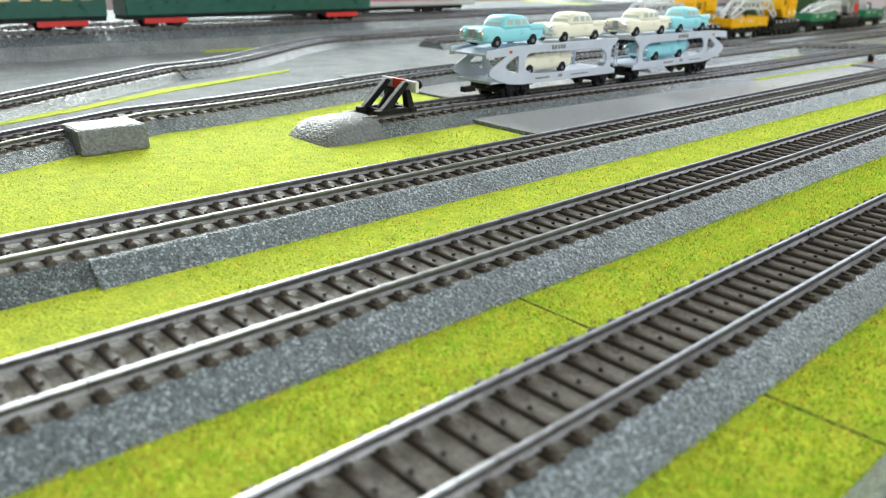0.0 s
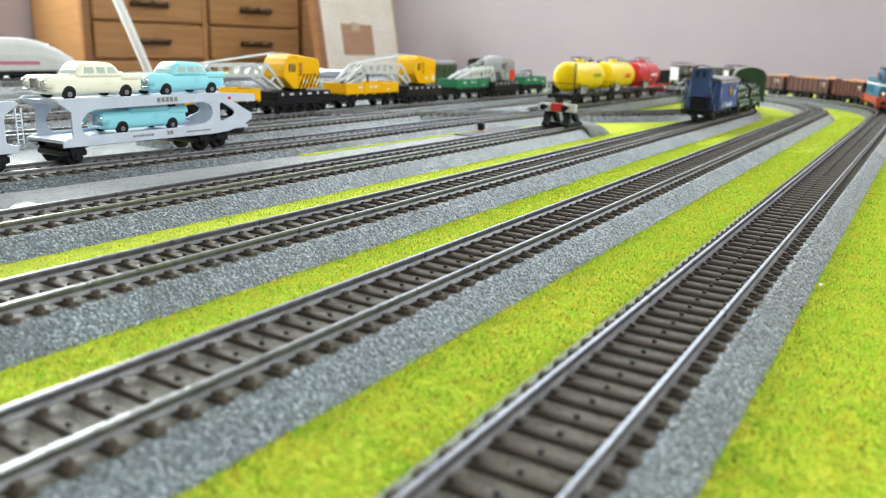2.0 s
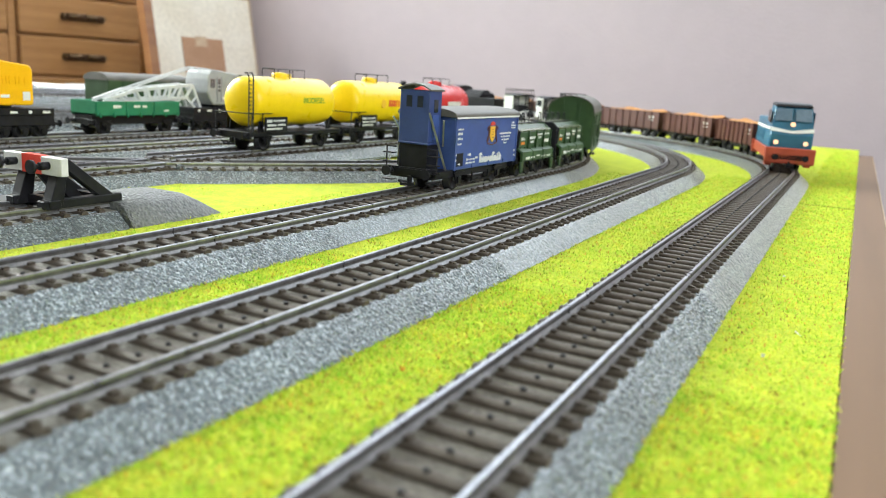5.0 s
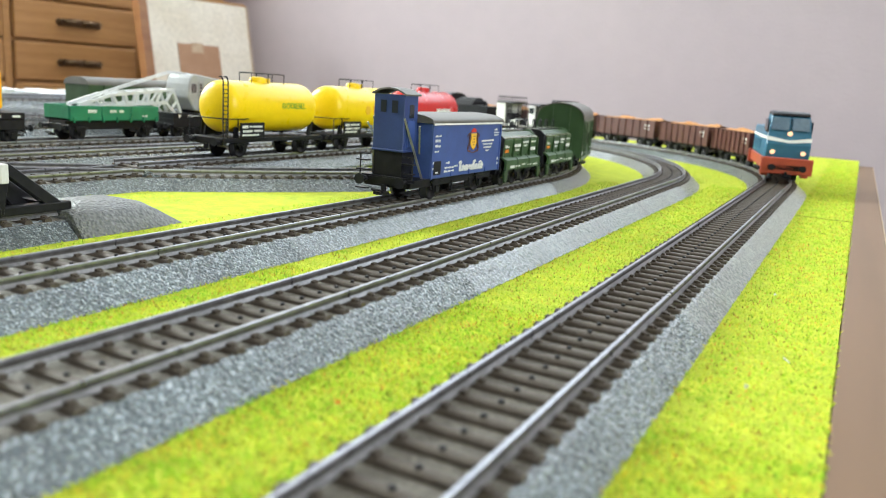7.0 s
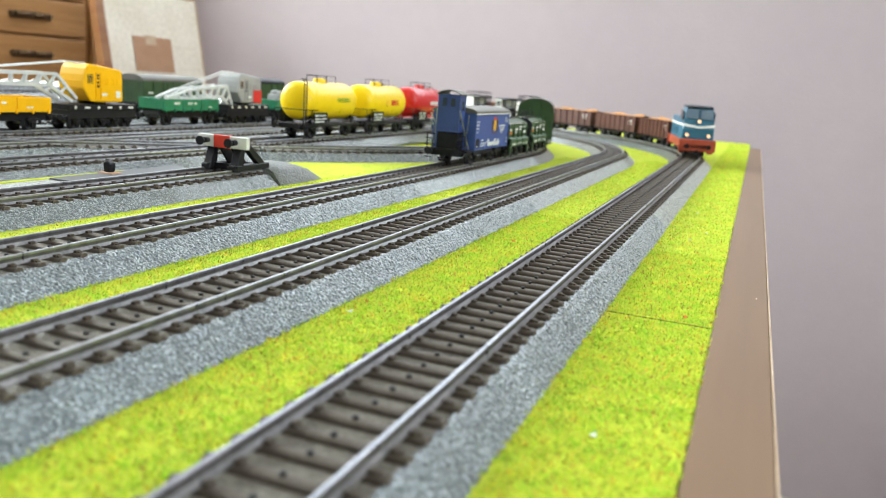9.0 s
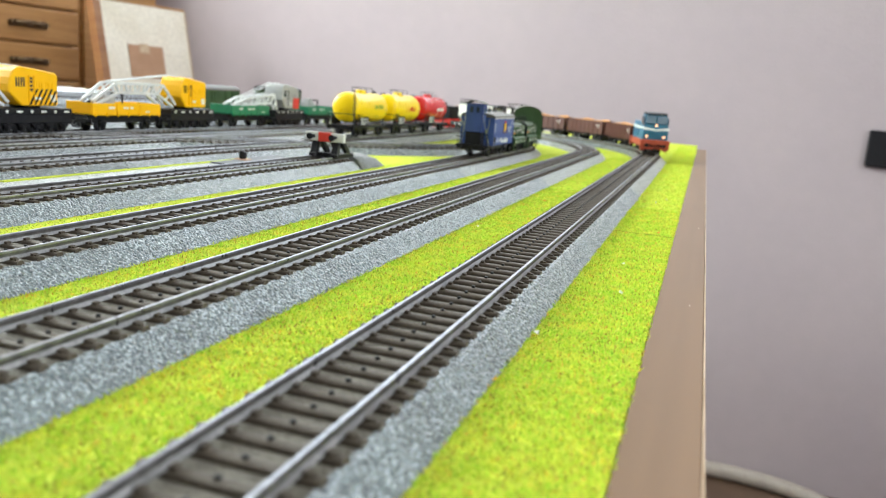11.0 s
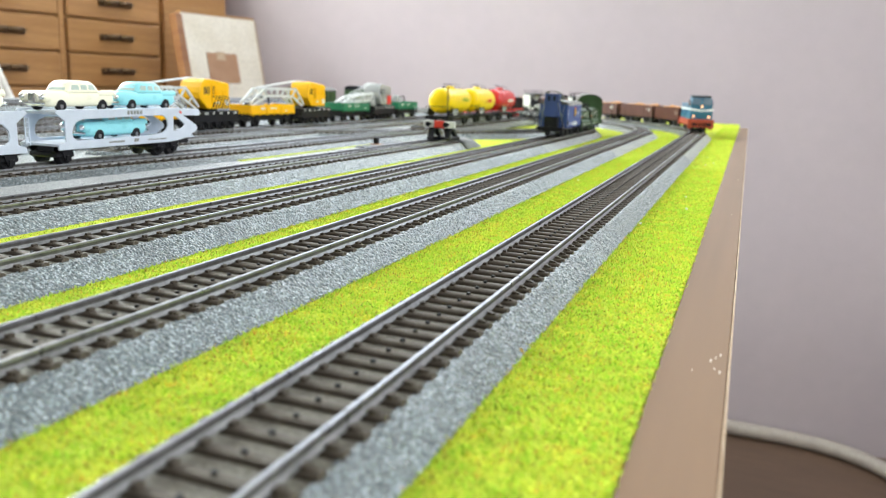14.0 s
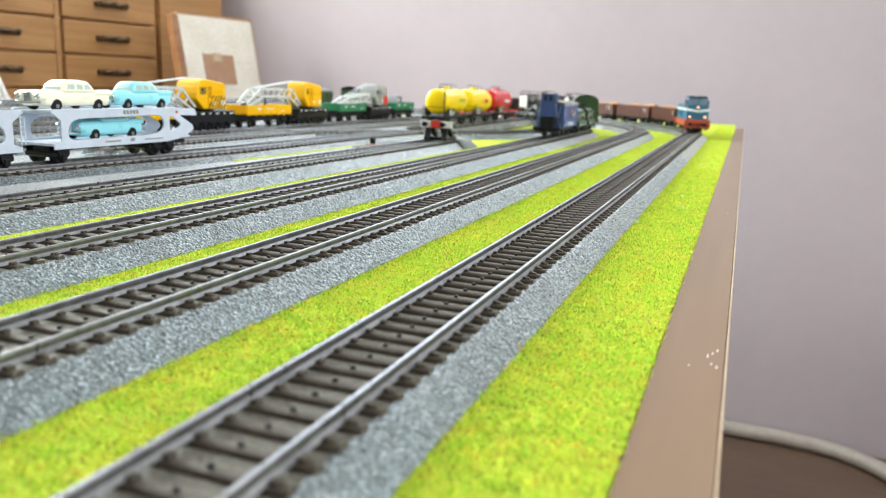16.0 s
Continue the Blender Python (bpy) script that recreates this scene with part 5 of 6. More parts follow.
def low_wagon(label, mat, load="none", L=43.0):
    t = thing("low_side_wagon", label, "goods wagon", "crane train")
    part("floor_plate", Form().box(-12.6, 12.6, -L, L, 13.4, 15.2), BLACK, t)
    for sx in (-1, 1):
        for k in range(3):
            y0 = -L + k * 2 * L / 3
            part("side_board", Form().box(min(sx * 12.6, sx * 14), max(sx * 12.6, sx * 14), y0 + 0.3, y0 + 2 * L / 3 - 0.3, 14.0, 24.2), mat, t, bevel=0.3)
        for k in range(7):
            y = -L + 3 + k * (2 * L - 6) / 6
            part("hinge", Form().box(min(sx * 14, sx * 14.8), max(sx * 14, sx * 14.8), y - 0.6, y + 0.6, 12.9, 16.4), mat, t)
        bars(t, "print", sx * 14.0, sx, [(-24, -17, 19.4, 2.2), (-6, 0, 19.6, 1.8), (2, 6, 19.6, 1.8), (22, 27, 16.6, 1.2)], PRINT, 0.15)
    for sy in (-1, 1):
        part("end_board", Form().box(-12.6, 12.6, min(sy * L, sy * (L - 1.2)), max(sy * L, sy * (L - 1.2)), 14.0, 24.2), mat, t)
    if load == "gear":
        part("jib_rest", Form().box(-8, 8, -2, 2, 15, 18).rod((-7, 0, 18), (-7, 0, 32), 0.9, 6).rod((7, 0, 18), (7, 0, 32), 0.9, 6).rod((-7, 0, 32), (7, 0, 32), 0.9, 6), BLACK, t)
        part("gear_box", Form().box(-7, 7, -22, -8, 15.2, 30).box(-4, 5, -20, -11, 30, 34), CABGREY, t, "grey winch gear", 0.8)
    part("underframe", Form().box(-9, 9, -L, L, 7.5, 13.4), BLACK, t)
    wheels(t, (-28, 28), 5.2)
    guards(t, (-28, 28), 5.2)
    ends(t, L + 0.2)
    return t


# ---- car transporter and cars ----
def saloon(label, mat):
    """A small model saloon, nose towards -y, standing on z = 0."""
    t = thing("model_car", label, "model car", "cars on the transporter")
    def outline(hw, y0, y1, z, r=2.6, n=4):
        pts = []
        for cx, cy, a0 in ((hw - r, y1 - r, 0), (-hw + r, y1 - r, 90), (-hw + r, y0 + r, 180), (hw - r, y0 + r, 270)):
            for k in range(n + 1):
                a = math.radians(a0 + 90 * k / n)
                pts.append((cx + r * math.cos(a), cy + r * math.sin(a), z))
        return pts

    def loft(rings):
        f, n = Form(), len(rings[0])
        f.add([p for q in rings for p in q], [(j * n + i, j * n + (i + 1) % n, (j + 1) * n + (i + 1) % n, (j + 1) * n + i) for j in range(len(rings) - 1) for i in range(n)], True)
        f.f += [tuple(range(n)), tuple((len(rings) - 1) * n + i for i in reversed(range(n)))]
        f.s += [False, True]
        return f

    part("body", loft([outline(8.2, -23.4, 23.6, 2.6, 3.6, 6), outline(9.2, -24.6, 24.8, 3.8, 4.2, 6), outline(9.5, -25.2, 25.4, 5.8, 4.4, 6), outline(9.4, -25.1, 25.3, 7.6, 4.4, 6),
                       outline(9.0, -24.5, 24.7, 9.2, 4.2, 6), outline(8.2, -23.2, 23.6, 10.2, 3.8, 6), outline(6.6, -20.6, 21.2, 10.8, 3.2, 6)]), mat, t)
    for sx in (-1, 1):
        part("front_wing", loft([outline(2.0, -26.0, -8, 5.6, 1.7), outline(2.1, -26.3, -8, 7.6, 1.8), outline(1.9, -26.0, -8.6, 9.2, 1.6), outline(1.4, -25.0, -10, 10.3, 1.2), outline(0.7, -23.4, -12, 10.9, 0.5)]).moved(Matrix.Translation((sx * 7.3, 0, 0))), mat, t)
        part("tail_fin", loft([outline(1.7, 11, 25.5, 8.4, 1.2), outline(1.4, 12, 25.5, 10.0, 1.0), outline(0.8, 14, 25.2, 11.3, 0.6), outline(0.4, 17, 24.8, 11.7, 0.3)]).moved(Matrix.Translation((sx * 7.5, 0, 0))), mat, t)
    cabin = part("cabin", loft([outline(8.7, -10.6, 15, 10.0), outline(8.4, -9.6, 14, 11.4), outline(7.9, -7.8, 12, 14.2), outline(7.3, -6.5, 10.6, 15.7, 2.8), outline(6.2, -5.2, 9.1, 16.5, 2.6), outline(3.8, -2.6, 6, 16.85, 2.0)]), mat, t)
    for sx in (-1, 1):
        for y0, y1, a, b in ((-5.6, -1.2, 1.1, 0), (0.4, 4.6, 0, 0), (6.0, 9.2, 0, 1.4)):
            g = Form()
            g.add([(sx * 8.46, y0 - a, 11.7), (sx * 8.46, y1 + b, 11.7), (sx * 7.88, y1, 14.5), (sx * 7.88, y0, 14.5), (sx * 7.8, y0 - a, 11.7), (sx * 7.8, y1 + b, 11.7), (sx * 7.2, y1, 14.5), (sx * 7.2, y0, 14.5)],
                  [(0, 1, 2, 3), (7, 6, 5, 4), (0, 4, 5, 1), (3, 2, 6, 7), (0, 3, 7, 4), (1, 5, 6, 2)])
            part("side_window", g, CARGLASS, cabin)
    for ya, yb in ((-9.35, -7.15), (13.75, 11.35)):
        g = Form()
        d = -0.25 if ya < 0 else 0.25
        g.add([(-6.2, ya + d, 11.5), (6.2, ya + d, 11.5), (5.4, yb + d, 14.7), (-5.4, yb + d, 14.7), (-6.2, ya - d, 11.5), (6.2, ya - d, 11.5), (5.4, yb - d, 14.7), (-5.4, yb - d, 14.7)],
              [(0, 1, 2, 3), (7, 6, 5, 4), (0, 4, 5, 1), (3, 2, 6, 7), (0, 3, 7, 4), (1, 5, 6, 2)])
        part("windscreen", g, CARGLASS, cabin)
    part("grille", Form().box(-2.5, 2.5, -26.4, -24.4, 4.6, 10.2), CHROME, t, bevel=0.5)
    for sy in (-1, 1):
        part("bumper", Form().box(-9.0, 9.0, min(sy * 25, sy * 26), max(sy * 25, sy * 26), 3.8, 5.2), CHROME, t, bevel=0.4)
    for sx in (-1, 1):
        part("headlamp", Form().lathe([(-26.9, 0.02), (-26.8, 0.8), (-26.4, 1.5), (-25.6, 1.75), (-24.5, 1.75)], True, 14).moved(Matrix.Translation((sx * 7.3, 0, 7.8))), CHROME, t)
        for y in (-15, 14.5):
            # dark disc drawn for the shaded hollow of the arch, which is not cut out
            part("wheel_arch", Form().rod((sx * 8.6, y, 3.2), (sx * 9.55, y, 3.2), 3.2, 18), STUD, t)
            part("wheel", Form().rod((sx * 7.2, y, 2.6), (sx * 9.68, y, 2.6), 2.6, 16), BLACK, t)
            part("hub_cap", Form().rod((sx * 9.6, y, 2.6), (sx * 9.8, y, 2.6), 1.2, 10), STEEL, t)
    return t


def pierced(loops, x0, x1):
    """A plate between two x planes: the first outline (y, z) with the others cut out of it."""
    f = Form()
    flat = [p for q in loops for p in q]
    tri = tessellate_polygon([[Vector((y, z, 0)) for y, z in q] for q in loops])
    n = len(flat)
    f.add([(x, y, z) for x in (x0, x1) for y, z in flat], [tuple(a) for a in tri] + [tuple(i + n for i in reversed(a)) for a in tri])
    k = 0
    for q in loops:
        m = len(q)
        f.f += [(k + i, k + (i + 1) % m, n + k + (i + 1) % m, n + k + i) for i in range(m)]
        f.s += [False] * m
        k += m
    return f


def transporter(label, flip):
    """One unit of a two-deck car transporter, its tapered end towards +y (or -y when flipped)."""
    t = thing("car_transporter", label, "car transporter", "car transporter units")
    L, s = 56.0, (-1 if flip else 1)

    def P(prof):
        return [(s * y, z) for y, z in prof]

    part("lower_deck", Form().box(-13.4, 13.4, -L, L, 11.2, 12.6), SILVER, t)
    part("upper_deck", Form().prism(P([(-L, 29.6), (L - 22, 29.6), (L + 5, 27.4), (L + 5, 28.6), (L - 22, 31.2), (-L, 31.2)]), -13.0, 13.0, "x"), SILVER, t)
    for sx in (-1, 1):
        x0, x1 = sorted((sx * 13.4, sx * 14.6))

        part("side_frame", pierced([P(q) for q in (
            [(-L, 9.2), (L - 25, 9.2), (L - 14, 10.2), (L - 5, 12.6), (L + 2, 16.0), (L + 2.6, 18.0), (L + 1.4, 20.0), (L - 11, 27.0), (L + 5, 26.4), (L + 5.6, 28.4), (L + 4.6, 31.0), (L - 20, 32.4), (-L, 32.6),
             (-L - 1.6, 31.2), (-L + 5, 26.0), (-L + 5, 14.0), (-L, 12.2)],
            [(-L + 13, 14.2), (-L + 10.4, 16.0), (-L + 9.6, 18.5), (-L + 10.2, 22.0), (-L + 13, 25.2), (-L + 17, 26.7), (L - 32, 27.6), (L - 28.5, 26.6), (L - 26.4, 24.0), (L - 26.0, 20.6), (L - 27.8, 17.6), (L - 32, 15.6), (L - 44, 14.6)],
            [(L - 20.6, 26.4), (L - 18.6, 26.6), (L - 11.0, 21.8), (L - 10.4, 20.2), (L - 11.8, 18.8), (L - 20, 16.2), (L - 20.8, 17.0)])], x0, x1), SILVER, t, bevel=0.25)
        bars(t, "print", sx * 14.6, sx, [(-20, -8, 11.4, 1.2), (0, 4, 11.2, 2.0), (12, 28, 11.4, 0.9)], GREY, 0.12)
        f = Form()
        for k in range(5):
            f.box(min(sx * 14.6, sx * 14.75), max(sx * 14.6, sx * 14.75), s * (-4 + k * 2.6) - 0.9, s * (-4 + k * 2.6) + 0.9, 28.8, 31.2)
        part("maker_print", f, GREY, t)
        part("red_mark", Form().box(min(sx * 14.6, sx * 14.75), max(sx * 14.6, sx * 14.75), s * (L - 14) - 1, s * (L - 14) + 1, 28.4, 30), REDPRINT, t)
    if flip:
        f = Form()
        for y in (-L - 0.6, -L - 3.0):
            f.rod((13.2, s * y, 13), (13.2, s * y, 29), 0.4, 4)
        for k in range(5):
            f.rod((13.2, s * (-L - 0.6), 15 + 2.8 * k), (13.2, s * (-L - 3.0), 15 + 2.8 * k), 0.3, 4)
        part("ladder", f, SILVER, t)
    part("underframe", Form().box(-6, 6, -L + 4, L - 22, 7.8, 11.2), BLACK, t)
    ax = (s * (-L + 8), s * (L - 30), s * (L - 18))
    wheels(t, ax, 4.4)
    guards(t, ax, 4.4)
    for a in ax:
        part("bogie_frame", Form().box(-10.8, 10.8, a - 6, a + 6, 4.2, 7.6), BLACK, t, bevel=0.8)
    part("coupling", Form().box(-2, 2, min(s * L, s * (L + 8)), max(s * L, s * (L + 8)), 6, 9), BLACK, t)
    return t


# ---- buffer stop ----
def buffer_stop():
    t = thing("buffer_stop", "black buffer stop with red and white beam", "buffer stop", "buffer stops")
    part("beam", Form().box(-17, 17, -16, -12.6, 13.6, 20.4), OFFWHITE, t, "white wooden beam", 0.3)
    part("beam_centre", Form().box(-5.5, 5.5, -16.25, -12.4, 13.5, 20.55), REDPRINT, t, "red middle field of the beam")
    for sx in (-1, 1):
        f = Form().rod((sx * 9.6, -16, 17.2), (sx * 9.6, -20, 17.2), 1.5, 12)
        f.rod((sx * 9.6, -20, 17.2), (sx * 9.6, -23, 17.2), 0.9, 10).rod((sx * 9.6, -23, 17.2), (sx * 9.6, -24.2, 17.2), 2.6, 16)
        part("buffer", f, BLACK, t)
        part("strut", Form().prism([(-12.6, 18.6), (-10.4, 20), (-8.4, 20), (14.5, 3.6), (16.5, 0.9), (10.5, 0.9), (-9.0, 15.4)], sx * 9.2 - 1.9, sx * 9.2 + 1.9, "x"), BLACK, t, bevel=0.3)
        part("upright", Form().prism([(-19.0, 0.9), (-11.8, 0.9), (-10.6, 6), (-9.0, 15), (-13.0, 15), (-16.8, 5)], sx * 9.2 - 2.6, sx * 9.2 + 2.6, "x"), BLACK, t, bevel=0.3)
        part("inner_brace", Form().prism([(-12.5, 14), (-9.6, 15.5), (4, 3.2), (3, 0.9), (-1, 0.9)], sx * 4.0 - 0.8, sx * 4.0 + 0.8, "x"), BLACK, t)
        part("base_rail", Form().box(sx * 9.2 - 2.3, sx * 9.2 + 2.3, -20, 18, 0.95, 4.2), BLACK, t, bevel=0.4)
        part("foot_plate", Form().box(sx * 11 - 1.5, sx * 11 + 1.5, -18, -13, 0.95, 4.2), BLACK, t, bevel=0.3)
    part("cross_tie", Form().box(-9, 9, -13.6, -10, 1.2, 4.4).box(-9, 9, 8, 11.5, 1.2, 4.0), BLACK, t)
    return t


# ---- blue diesel engine and brown open wagons ----
def diesel_engine():
    t = thing("diesel_engine", "blue and red diesel shunting engine with lit lamps", "locomotive", "brown goods train")
    side = [(-50, 16), (50, 16), (51, 26), (48, 35), (44, 45), (41, 47), (22, 47.5), (20, 38), (-50, 37)]
    def tapered(f):
        f.v = [(x * (1 - 0.014 * max(0.0, z - 36)), y, z) for x, y, z in f.v]
        return f

    part("body", tapered(Form().prism(side, -14.6, 14.6, "x")), LOCOBLUE, t, bevel=0.8)
    part("cab_roof", tapered(Form().prism([(45.2, 45.6), (43, 47.6), (40, 48.6), (20, 49), (19, 46)], -14.9, 14.9, "x")), BLACK, t, bevel=0.8)
    for sx in (-1, 1):
        f = Form()
        y0, z0, y1, z1 = 49.0, 36.0, 45.3, 44.6
        f.add([(sx * 1.2, y0 + 0.3, z0), (sx * 12.6, y0 + 0.3, z0), (sx * 11.8, y1 + 0.3, z1), (sx * 1.2, y1 + 0.3, z1), (sx * 1.2, y0 - 2, z0), (sx * 12.6, y0 - 2, z0), (sx * 11.8, y1 - 2, z1), (sx * 1.2, y1 - 2, z1)],
              [(0, 1, 2, 3), (7, 6, 5, 4), (0, 4, 5, 1), (3, 2, 6, 7), (0, 3, 7, 4), (1, 5, 6, 2)])
        part("front_window", f, CABPANE, t, "glazed front window with a painted blue-grey reflection")
        part("side_window", Form().box(min(sx * 14.4, sx * 14.9), max(sx * 14.4, sx * 14.9), 24, 33, 35, 43).box(min(sx * 14.4, sx * 14.9), max(sx * 14.4, sx * 14.9), 35, 43, 34, 42.5), PANE, t)
        part("lamp", Form().rod((sx * 10, 50.2, 20.5), (sx * 10, 52, 20.5), 1.5, 14), HEADLAMP, t, "lit warm headlamp")
        part("wing_stripe", Form().add([(0, 51.3, 27.2), (sx * 14.7, 50.4, 28.6), (sx * 14.7, 49.4, 31.4), (0, 51.0, 29.0), (0, 50, 27.2), (sx * 14.7, 49, 28.6), (sx * 14.7, 48.4, 31.4), (0, 49.6, 29.0)],
                                       [(0, 1, 2, 3), (7, 6, 5, 4), (0, 4, 5, 1), (3, 2, 6, 7), (0, 3, 7, 4), (1, 5, 6, 2)]), PRINT, t, "white wing stripe")
        part("side_stripe", Form().box(min(sx * 14.5, sx * 14.8), max(sx * 14.5, sx * 14.8), -50, 50, 29, 31), PRINT, t)
        part("step", Form().box(min(sx * 11, sx * 15.5), max(sx * 11, sx * 15.5), 42, 50, 3.5, 10), LOCORED, t)
        for k in range(6):
            part("louvre", Form().box(min(sx * 14.5, sx * 15), max(sx * 14.5, sx * 15), -44 + k * 9, -37 + k * 9, 20, 27), LOCOBLUE, t)
    part("top_lamp", Form().rod((0, 49.4, 33.6), (0, 51.6, 33.6), 1.5, 14), HEADLAMP, t, "lit warm headlamp")
    part("frame", Form().box(-15.2, 15.2, -54, 54, 8, 16), LOCORED, t, "red frame", 0.5)
    part("front_apron", Form().box(-17, 17, 53, 56, 5.6, 17), LOCORED, t, "red front apron", 0.6)
    part("rear_apron", Form().box(-17, 17, -56, -53, 5.6, 17), LOCORED, t, "red rear apron", 0.6)
    wheels(t, (-36, -12, 12, 36), 6.4)
    ends(t, 56, 11)
    return t


def open_wagon(label):
    t = thing("open_wagon", label, "goods wagon", "brown goods train")
    L = 44.0
    part("floor_plate", Form().box(-14, 14, -L, L, 10, 12), RUST, t)
    for sx in (-1, 1):
        part("side_wall", Form().box(min(sx * 13.4, sx * 14.4), max(sx * 13.4, sx * 14.4), -L, L, 10.5, 29), RUST, t)
        for k in range(9):
            y = -L + 0.8 + k * (2 * L - 1.6) / 8
            part("rib", Form().box(min(sx * 14.4, sx * 15.4), max(sx * 14.4, sx * 15.4), y - 0.8, y + 0.8, 9.5, 29.2), RUST, t)
        bars(t, "print", sx * 14.4, sx, [(-36, -29, 22, 2), (-36, -29, 19, 1)], PRINT, 0.15)
    for sy in (-1, 1):
        part("end_wall", Form().box(-14, 14, min(sy * L, sy * (L - 1)), max(sy * L, sy * (L - 1)), 10.5, 29), RUST, t)
    f, n = Form(), 26
    vs = []
    for j in range(n + 1):
        for i in range(9):
            u, v = -13.2 + 26.4 * i / 8, -L + 1.2 + (2 * L - 2.4) * j / n
            e = 1 - abs(i - 4) / 4
            vs.append((u, v, 27.0 + 4.6 * e * (0.75 + 0.25 * math.sin(v * 0.14)) + random.uniform(-0.6, 0.6)))
    f.add(vs, [(j * 9 + i, j * 9 + i + 1, (j + 1) * 9 + i + 1, (j + 1) * 9 + i) for j in range(n) for i in range(8)], True)
    part("load", f, LOAD, t, "heaped ochre load")
    part("underframe", Form().box(-10, 10, -L, L, 7, 10), BLACK, t)
    wheels(t, (-32, -20, 20, 32), 5.2)
    guards(t, (-26, 26), 5.2)
    ends(t, L + 0.2)
    return t


# ---- passenger stock and other waiting vehicles ----
def coach():
    t = thing("passenger_coach", "dark green passenger coach with cream roof and windows painted as lit", "passenger coach", "green passenger coaches")
    L, W = 132.0, 15.2
    part("body", Form().box(-W, W, -L, L, 11, 38), COACH, t, bevel=0.8)
    part("roof", Form().prism(arch(W + 0.4, 38, 45.5) + [(-W - 0.4, 37.4), (W + 0.4, 37.4)], -L - 1, L + 1), paint("coach_roof", (0.5, 0.46, 0.36), 0.5, 1.1) if "coach_roof" not in bpy.data.materials
         else bpy.data.materials["coach_roof"], t, "cream-grey arched roof")
    for sx in (-1, 1):
        for k in range(16):
            y = -L + 14 + k * 15.6
            w = part("window", Form().box(min(sx * W, sx * (W + 0.35)), max(sx * W, sx * (W + 0.35)), y - 4.4, y + 4.4, 24.5, 34), WARM, t)
            part("window_frame", Form().box(min(sx * W, sx * (W + 0.5)), max(sx * W, sx * (W + 0.5)), y - 5.0, y - 4.4, 24, 34.6).box(min(sx * W, sx * (W + 0.5)), max(sx * W, sx * (W + 0.5)), y + 4.4, y + 5.0, 24, 34.6), COACH, w)
        part("sill_line", Form().box(min(sx * W, sx * (W + 0.3)), max(sx * W, sx * (W + 0.3)), -L, L, 21, 22), COACH, t)
    part("underframe", Form().box(-12, 12, -L, L, 7.4, 11), BLACK, t)
    for y in (-96, 96):
        part("bogie", Form().box(-13, -10, y - 20, y + 20, 4, 8.4).box(10, 13, y - 20, y + 20, 4, 8.4), WHEELRED, t)
    wheels(t, (-108, -84, 84, 108), 5.4)
    return t


def express():
    t = thing("express_train", "white streamlined express train with pink stripe", "express train", "express train")
    L, W = 150.0, 15.5
    rings = [(-L, 1.0, 1.0), (L - 62, 1.0, 1.0), (L - 44, 0.97, 0.92), (L - 24, 0.88, 0.7), (L - 8, 0.7, 0.42), (L, 0.45, 0.2)]
    base = [(-W, 8), (W, 8), (W + 0.4, 24), (W - 2, 36), (W - 7, 41), (-W + 7, 41), (-W + 2, 36), (-W - 0.4, 24)]
    f, n = Form(), len(base)
    vs = [(u * a, y, 8 + (z - 8) * b) for y, a, b in rings for u, z in base]
    f.add(vs, [(j * n + i, j * n + (i + 1) % n, (j + 1) * n + (i + 1) % n, (j + 1) * n + i) for j in range(len(rings) - 1) for i in range(n)])
    k = (len(rings) - 1) * n
    f.f += [tuple(range(n)), tuple(k + i for i in reversed(range(n)))]
    f.s += [False, False]
    part("body", f, OFFWHITE, t, bevel=1.5)
    for sx in (-1, 1):
        part("stripe", Form().box(min(sx * W, sx * (W + 0.45)), max(sx * W, sx * (W + 0.45)), -L, L - 50, 14.5, 18), PINK, t, "pink stripe along the flank")
        for k in range(9):
            y = -L + 14 + k * 20
            part("window", Form().box(min(sx * (W - 1.2), sx * (W + 0.1)), max(sx * (W - 1.2), sx * (W + 0.1)), y - 7, y + 7, 26.5, 32), PANE if k % 4 == 3 else CABGREY, t)
    part("windscreen", Form().add([(-7, L - 33.5, 35.6), (7, L - 33.5, 35.6), (6, L - 19.6, 27.6), (-6, L - 19.6, 27.6), (-7, L - 36, 33), (7, L - 36, 33), (6, L - 22, 25), (-6, L - 22, 25)],
                                  [(0, 1, 2, 3), (7, 6, 5, 4), (0, 4, 5, 1), (3, 2, 6, 7), (0, 3, 7, 4), (1, 5, 6, 2)]), PANE, t)
    part("underframe", Form().box(-12, 12, -L, L - 30, 3.5, 8), BLACK, t)
    wheels(t, (-120, -96, 60, 84), 5.4)
    return t


def house_wagon(label, mat, roof, L=44.0, H=40.0, name="covered_wagon"):
    t = thing(name, label, "goods wagon", "waiting wagons")
    part("body", Form().box(-14.4, 14.4, -L, L, 10, H), mat, t, bevel=0.4)
    part("roof", Form().prism(arch(15, H, H + 6) + [(-15, H - 0.5), (15, H - 0.5)], -L - 1, L + 1), roof, t)
    for sx in (-1, 1):
        for k in range(7):
            y = -L + 1 + k * (2 * L - 2) / 6
            part("post", Form().box(min(sx * 14.4, sx * 15.2), max(sx * 14.4, sx * 15.2), y - 0.7, y + 0.7, 9.5, H - 0.5), mat, t)
        part("door", Form().box(min(sx * 14.4, sx * 15.0), max(sx * 14.4, sx * 15.0), -9, 9, 11, H - 2), mat, t)
        bars(t, "print", sx * 14.5, sx, [(-L + 8, -L + 16, 20, 2)], PRINT, 0.15)
    part("underframe", Form().box(-10, 10, -L, L, 6.6, 10), BLACK, t)
    wheels(t, (-L * 0.66, L * 0.66))
    ends(t, L + 0.2)
    return t


